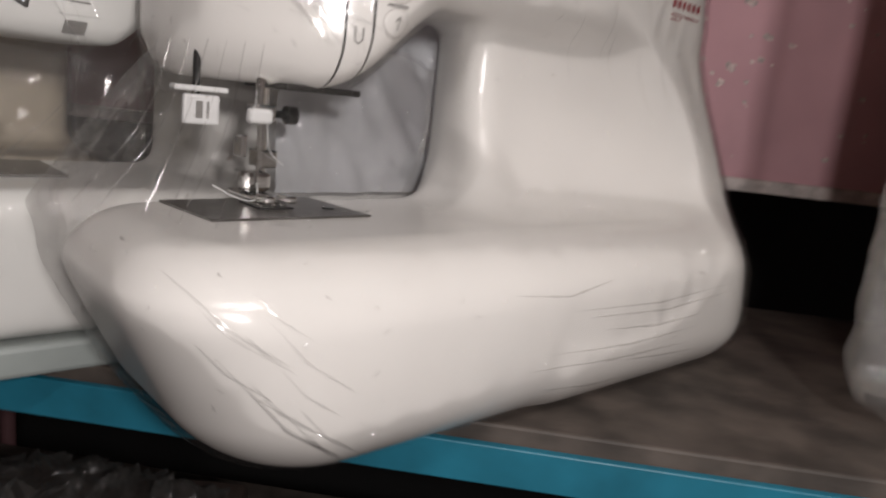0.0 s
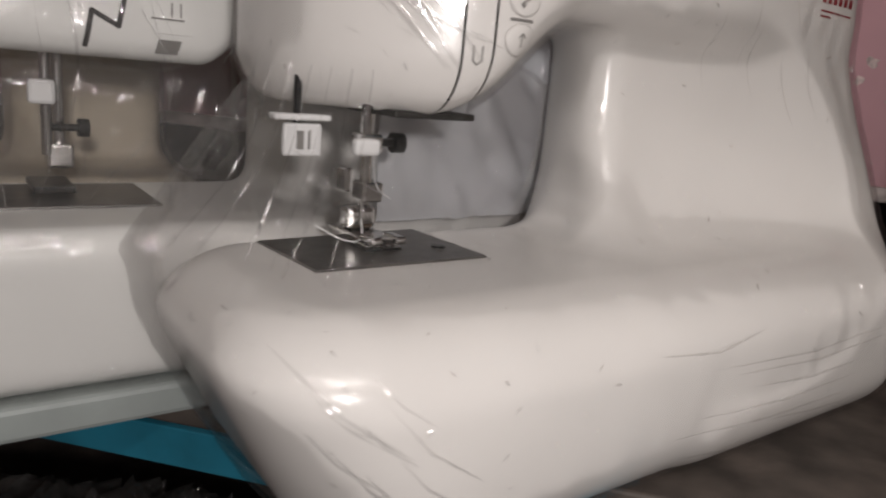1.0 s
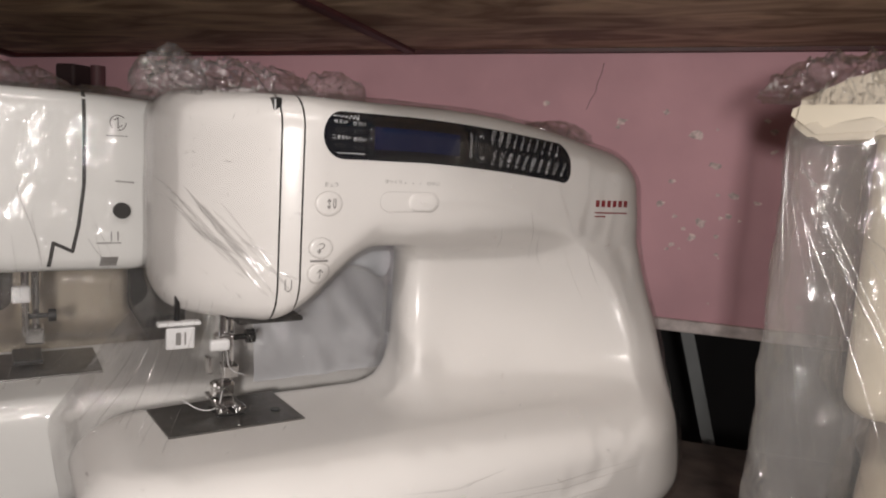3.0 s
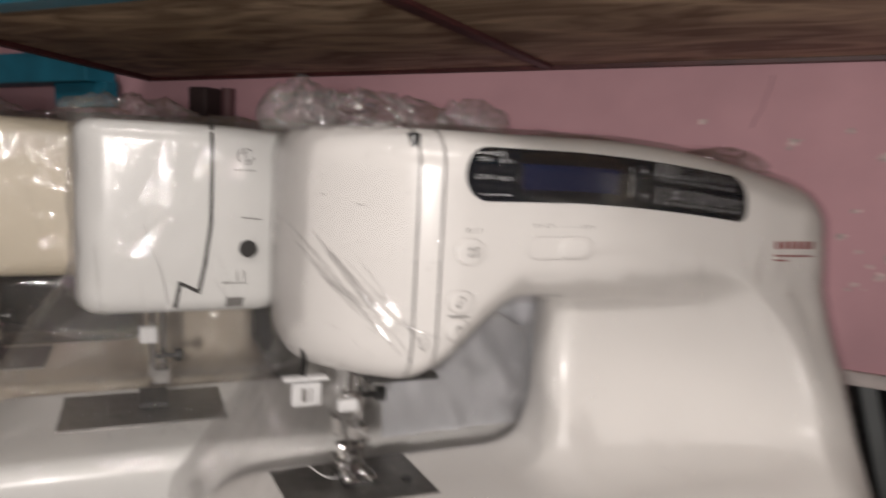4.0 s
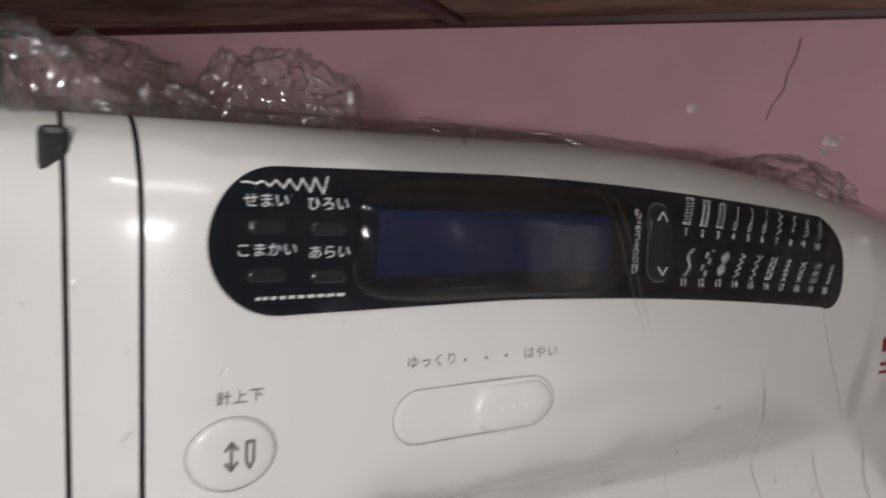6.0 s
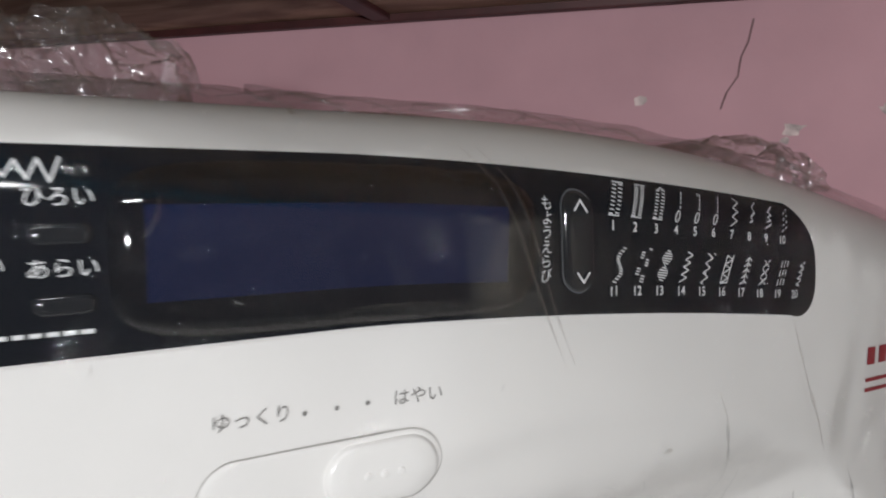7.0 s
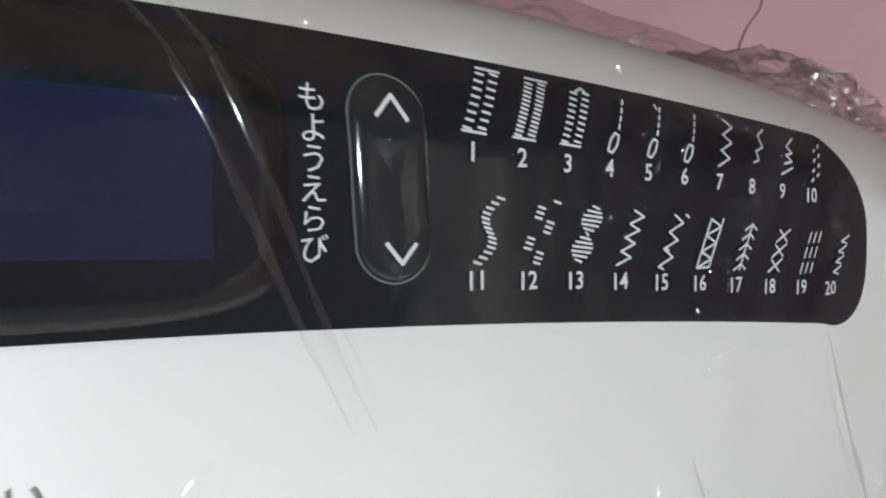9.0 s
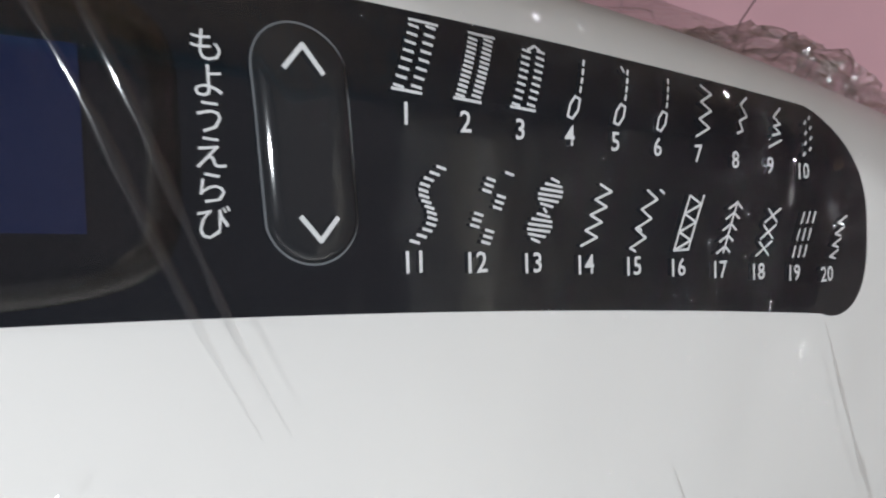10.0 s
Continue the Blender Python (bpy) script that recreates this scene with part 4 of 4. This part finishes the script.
# slack film behind the opening under the arm
HAZE = film_material("slack_blue_grey_film", 0.3, 0.5, 0.9, 40, (0.85, 0.88, 0.92), 0.08, 1.2, 0.12, (0.84, 0.86, 0.90))
vv, ff = [], []
for i in range(40):
    for j in range(40):
        u, z = 0.085 + 0.135 * i / 39, -0.002 + 0.135 * j / 39
        p = Vector((u * 60 + z * 25, z * 30, 7.7))
        vv.append((u, 0.098 + 0.006 * noise.noise(p) + 0.003 * abs(noise.noise(p * 3.1)), z + BASE))
ff = [(i * 40 + j, i * 40 + 40 + j, i * 40 + 41 + j, i * 40 + j + 1) for i in range(39) for j in range(39)]
mesh_object("slack_sheet", vv, ff, HAZE, main_wrap, True, "slack blue-grey film gathered behind the opening")
for k, (u0, u1) in enumerate(((0.2035, 0.2165), (0.2075, 0.2192))):
    fold([(u0 - 0.006, 0.2195, 0.0042), (u0, 0.2120, 0.0044), ((u0 + u1) / 2 - 0.001, 0.2005, 0.0046), (u1, 0.1825, 0.0044), (u1 + 0.005, 0.1720, 0.0042)], main_wrap, 0.0011, 0.35, 40 + k)
# long taut creases across the front of the bed and down the pillar
for k in range(9):
    z0, u0 = -0.028 - 0.008 * k + rng.uniform(-0.003, 0.003), rng.uniform(0.12, 0.22)
    u1 = u0 + rng.uniform(0.08, 0.19)
    fold([(u0, z0, 0.0040), ((u0 + u1) / 2, z0 - 0.004, 0.0044), (min(u1, 0.40), z0 - 0.002 + rng.uniform(-0.006, 0.004), 0.0040)], main_wrap, rng.uniform(0.0007, 0.0016), 0.4, 60 + k)
for k in range(6):
    u0, z0 = rng.uniform(0.25, 0.36), rng.uniform(0.10, 0.175)
    fold([(u0, z0, 0.0040), (u0 + 0.010, z0 - 0.022, 0.0043), (u0 + 0.022, z0 - rng.uniform(0.04, 0.06), 0.0040)], main_wrap, rng.uniform(0.0006, 0.0012), 0.14, 80 + k)
# the cut-under left end of the bed, where the film is gathered into many folds
for k in range(14):
    z0 = -0.008 - 0.0048 * k
    u0 = -0.042 + 0.5 * max(-z0 - 0.02, 0) + 0.030 * rng.random() ** 1.6
    long = rng.uniform(0.6, 1.3)
    fold([(u0, z0, 0.0042), (u0 + 0.012 * long, z0 - 0.014 * long, 0.0046), (u0 + 0.032 * long, max(z0 - 0.028 * long, -0.098), 0.0042)], main_wrap, rng.uniform(0.0010, 0.0022), 0.25, 100 + k)
# pleats that hang from the head to the bed
for k in range(6):
    t = k / 5
    x0 = 0.000 + 0.03 * t
    wire("pleat", [(x0, 0.055 - 0.04 * t, 0.085 + BASE), (x0 - 0.016, 0.045 - 0.05 * t, 0.045 + BASE), (-0.047 + 0.05 * t * rng.uniform(0.6, 1.2), 0.05 - 0.075 * t, 0.002 + BASE)], rng.uniform(0.0002, 0.0005), PLEAT, main_wrap)
# ---- the other machines on the shelf ----


def boxy_shape(length, low=0.079, high=0.2235):
    def f(u, v, z):
        plan = meet(meet(-u - 0.008, u - length, 0.022), slab(v, 0.008, 0.115), 0.024)
        under = low + (0.114 - low) * smooth_step((u - 0.125) / 0.05)
        top = meet(plan, np.where(z > 0.16, z + 0.06 * np.maximum(u - 0.1, 0) - high, (under - z) * 0.85), 0.012)
        bed = rounded_box(u, v, z, (-0.075, -0.058, -0.089), (length + 0.012, 0.10, -0.004), 0.014)
        pil = rounded_box(u, v, z, (0.185, 0.006, -0.06), (length, 0.112, 0.20), 0.02)
        return blend(blend(bed, pil, 0.02), top, 0.012)
    return f


def boxy_machine(where, colour, length, label, wrap_label, zigzag=True, size=1.0, film_amount=0.003, low=0.079, high=0.2235, film=FILM, film_gap=0.003, creases=90, curtain=None):
    f = boxy_shape(length, low, high)
    top = tagged(new("sewing_machine"), label, "sewing machine", group="wrapped machines")
    top.matrix_world = where @ Matrix.Scale(size, 4)
    vv, ff = surface_net(f, (-0.09, -0.075, -0.11), (length + 0.03, 0.13, high + 0.012), 0.004)
    mesh_object("body", lift(vv, BASE), ff, colour, top)
    table = Front(f, -0.01, length, 0.06, 0.225, 0.003)

    def flat(name, pts, faces, mat, up=0.0005):
        p = np.array(pts, float)
        mesh_object(name, np.stack([p[:, 0], table(p[:, 0], p[:, 1]) - up, p[:, 1] + BASE], 1), faces, mat, top)

    part("base_plate", box(-0.072, length + 0.008, -0.062, 0.096, 0.001, 0.0195, 0.003), GREYBASE, top, "grey-green base plate under the bed")
    for a, b in ((-0.05, -0.035), (length - 0.02, -0.035), (-0.05, 0.08), (length - 0.02, 0.08)):
        part("foot", rod((a, b, 0), (a, b, 0.004), 0.008), BLACKMETAL, top)
    if zigzag:
        line = [(0.087, 0.224), (0.0875, 0.185), (0.087, 0.150), (0.083, 0.118), (0.0785, 0.0965), (0.065, 0.1035), (0.061, 0.081)]
        flat("seam", *strokes([line], 0.0028), DARK)
        bm = rod((0.1145, 0.010, 0.130 + BASE), (0.1145, 0.003, 0.130 + BASE), 0.0066, n=24)
        part("dial", bm, DARK, top, "small black dial")
        ring = [(0.112 + 0.006 * math.cos(t * 0.3927), 0.201 + 0.006 * math.sin(t * 0.3927)) for t in range(17)]
        flat("maker_mark", *strokes([ring[2:11], ring[12:], [(0.109, 0.203), (0.112, 0.205), (0.112, 0.197), (0.115, 0.199)]] + [[(0.1035 + 0.0028 * i, 0.1905), (0.1052 + 0.0028 * i, 0.1905)] for i in range(6)], 0.0009), GREY_PRINT)
        flat("sticker", [(0.092, 0.080), (0.117, 0.080), (0.120, 0.095), (0.095, 0.095)], [(0, 1, 2, 3)], PRINT, 0.0006)
        flat("sticker_window", [(0.098, 0.0835), (0.111, 0.0835), (0.1125, 0.0915), (0.0995, 0.0915)], [(0, 1, 2, 3)], GREY_PRINT, 0.0010)
        for bar in ([(0.096, 0.103), (0.114, 0.103)], [(0.107, 0.105), (0.107, 0.112)], [(0.112, 0.105), (0.112, 0.112)], [(0.11, 0.154), (0.124, 0.153)]):
            flat("print_bar", *strokes([bar], 0.0010), GREY_PRINT)
    else:
        flat("seam", *strokes([[(0.040, 0.224), (0.040, 0.085)]], 0.0016), DARK)
        flat("seam", *strokes([[(0.058, 0.224), (0.058, 0.085)]], 0.0010), DARK)
    part("needle_plate", box(-0.02, 0.10, 0.0, 0.075, -0.006 + BASE, -0.0025 + BASE, 0.0005), STEEL, top, "dark steel needle plate")
    part("needle_bar", rod((0.046, 0.046, 0.02 + BASE), (0.046, 0.046, 0.09 + BASE), 0.003), CHROME, top)
    part("presser_bar", rod((0.054, 0.058, 0.012 + BASE), (0.054, 0.058, 0.09 + BASE), 0.003), CHROME, top)
    k = part("clamp_knob", rod((0.046, 0.048, 0.036 + BASE), (0.064, 0.048, 0.036 + BASE), 0.0022), BLACKMETAL, top)
    part("head", rod((0.063, 0.048, 0.036 + BASE), (0.069, 0.048, 0.036 + BASE), 0.0055), BLACKMETAL, k)
    part("foot_holder", box(0.046, 0.060, 0.044, 0.062, 0.012 + BASE, 0.026 + BASE, 0.0015), CHROME, top)
    part("presser_foot", box(0.036, 0.058, 0.026, 0.066, 0.0 + BASE, 0.004 + BASE, 0.001), BLACKMETAL, top)
    part("thread_hook", box(0.036, 0.05, 0.034, 0.042, 0.05 + BASE, 0.064 + BASE, 0.002), PRINT, top)
    covered = (lambda u, v, z: blend(f(u, v, z), curtain(u, v, z), 0.03)) if curtain else f
    w = film_wrap(wrap_shape(covered, (0.03, 1.0, -0.045), (-0.076, 0.55), 0.20, film_gap, 0.12), (-0.10, -0.085, -0.12), (length + 0.04, 0.20 if curtain else 0.14, high + 0.027), 0.006, film_amount, 48.0, film, where, wrap_label, size, creases)
    crumple("crumple", (0.03, 0.06, 0.222 + BASE), (0.10, 0.06, 0.022), 21.0 + length, w)
    crumple("crumple", (0.12, 0.07, 0.219 + BASE), (0.10, 0.05, 0.014), 27.0 + length, w)
    r = random.Random(int(length * 1000))
    for i in range(7):
        x = r.uniform(-0.01, 0.10)
        wire("pleat", [(x, 0.004, r.uniform(0.10, 0.19) + BASE), (x + r.uniform(0.0, 0.02), 0.000, r.uniform(0.07, 0.09) + BASE), (x + r.uniform(-0.05, 0.03), -0.045, 0.005 + BASE)], r.uniform(0.0002, 0.0005), PLEAT, w)
    return top


HERE = machine.matrix_world.copy()
boxy_machine(HERE @ pose(-0.118, 0.170, 0), WHITE2, 0.36, "cool white sewing machine with a black zigzag seam, wrapped in film", "loose clear film round the cool white sewing machine")
boxy_machine(HERE @ pose(-0.262, 0.335, 0), CREAM, 0.29, "cream sewing machine with two thin seams, wrapped in film", "loose clear film round the cream sewing machine", False)
def hanging(u, v, z):
    """The film hangs straight down from the tip of the raised flap."""
    return rounded_box(u, v, z, (-0.03, 0.09, -0.09), (0.025, 0.154, 0.212), 0.012)


right = boxy_machine(pose(0.540, -0.082, SHELF, 0, 0, 52), CREAM, 0.31, "large cream sewing machine seen from its end, wrapped in film", "slack shiny film hanging round the large cream sewing machine", False, 1.05, 0.005, 0.028, 0.240, SLACK, 0.007, 110, hanging)
bm = bmesh.new()
ring = [(0.098, 0.246), (0.098, 0.214), (0.112, 0.202), (0.146, 0.199), (0.160, 0.210), (0.158, 0.222), (0.130, 0.236)]
ends = [[bm.verts.new((u, v, z + BASE)) for v, z in ring] for u in (-0.036, 0.030)]
bm.faces.new(ends[0][::-1]), bm.faces.new(ends[1])
for i in range(7):
    bm.faces.new((ends[0][i], ends[0][(i + 1) % 7], ends[1][(i + 1) % 7], ends[1][i]))
bmesh.ops.bevel(bm, geom=bm.edges[:], offset=0.004, segments=2, affect="EDGES")
bmesh.ops.recalc_face_normals(bm, faces=bm.faces[:])
part("flap", bm, CREAM, right, "raised cream flap at the end of the head")
wrap = [o for o in bpy.data.objects if o.get("label", "").startswith("slack shiny film")][0]
crumple("crumple", (0.01, 0.06, 0.240 + BASE), (0.10, 0.07, 0.035), 61.0, wrap)
bunch = crumple("crumple", (0.0, 0.0, 0.0), (0.10, 0.07, 0.030), 67.0, wrap)
bunch.matrix_local = pose(-0.015, 0.128, 0.224 + BASE, 0, 0, 80)
rng = random.Random(23)
TIP = (-0.040, 0.163, 0.205 + BASE)
for k in range(16):
    t = k / 15
    low_at = (-0.050 - 0.02 * rng.random(), 0.146 - 0.18 * t ** 1.3 + rng.uniform(-0.006, 0.006), (-0.06 + 0.10 * t * rng.random()) + BASE)
    mid_at = (-0.042 - 0.006 * rng.random(), 0.5 * (TIP[1] + low_at[1]) + 0.01 * t, 0.5 * (TIP[2] + low_at[2]) + 0.02 * t)
    from_at = (TIP[0] - 0.002, TIP[1] - 0.012 * rng.random(), TIP[2] - 0.03 * rng.random())
    wire("pleat", [from_at, mid_at, low_at], rng.uniform(0.00015, 0.0004), PLEAT, wrap)

# ---- stand-in lamp, tube and what lies under the shelf ----
# housing and stand are added, out of view, to carry the stand-in torch light
lamp = tagged(new("work_lamp"), "white square work lamp on a thin stand in the aisle", "lamp")
lamp.matrix_world = look((0.1093, -0.693, 1.317), (0.15, 0.1, 1.2))
part("housing", box(-0.05, 0.05, -0.05, 0.05, 0.0, 0.03, 0.006), GLASSLAMP, lamp)
stand = part("stand", rod((0.108, -0.738, 0.0), (0.108, -0.738, 1.35), 0.010), BLACKMETAL)
tagged(stand, "thin black lamp stand on the cement floor", "lamp stand")
tube = tagged(new("tube_light"), "long white tube light fixed under the ceiling", "tube light")
tube.matrix_world = pose(0.3, -1.3, 2.7)
part("fitting", box(-0.62, 0.62, -0.04, 0.04, -0.05, 0.0, 0.004), GLASSLAMP, tube)


def bundle(at, size, turn, seed, label):
    """A dark carton bound up in creased film on the floor of the lower bay."""
    c = tagged(new("carton"), label, "carton")
    c.matrix_world = PLACE @ pose(*at, 0, 0, turn)
    x, y, z = size
    part("box_body", box(-x, x, -y, y, 0, z, 0.006), BROWN, c)
    part("flap", box(-x + 0.01, x * 0.1, -y + 0.005, y - 0.01, z + 0.001, z + 0.005, 0.001), BROWN, c)
    w = crumple("plastic_wrap", (0, 0, z - 0.02), (2.3 * x, 2.3 * y, 0.05), seed, None)
    w.matrix_world = c.matrix_world
    tagged(w, "creased clear film bound over the dark carton", "plastic wrap")


low = tagged(new("bottom_shelf"), "dark board low in the shelf that carries wrapped cartons", "shelf")
low.matrix_world = PLACE @ pose(0, 0, 0.70)
part("board", box(-1.2, 1.2, -0.05, 0.44, -0.018, 0, 0.002), LOWBOARD, low)
for s in (-1.1, 0.95):
    part("leg", box(s - 0.018, s + 0.018, -0.04, -0.01, -0.70, -0.019, 0.002), TEAL, low)
bundle((-0.18, 0.06, 0.70), (0.16, 0.10, 0.16), 8, 41.0, "dark brown carton bound in creased clear film")
bundle((0.22, 0.10, 0.70), (0.14, 0.10, 0.13), -6, 47.0, "low dark carton bound in creased clear film")
bundle((-0.55, 0.08, 0.70), (0.15, 0.10, 0.19), 3, 53.0, "tall dark carton bound in creased clear film")
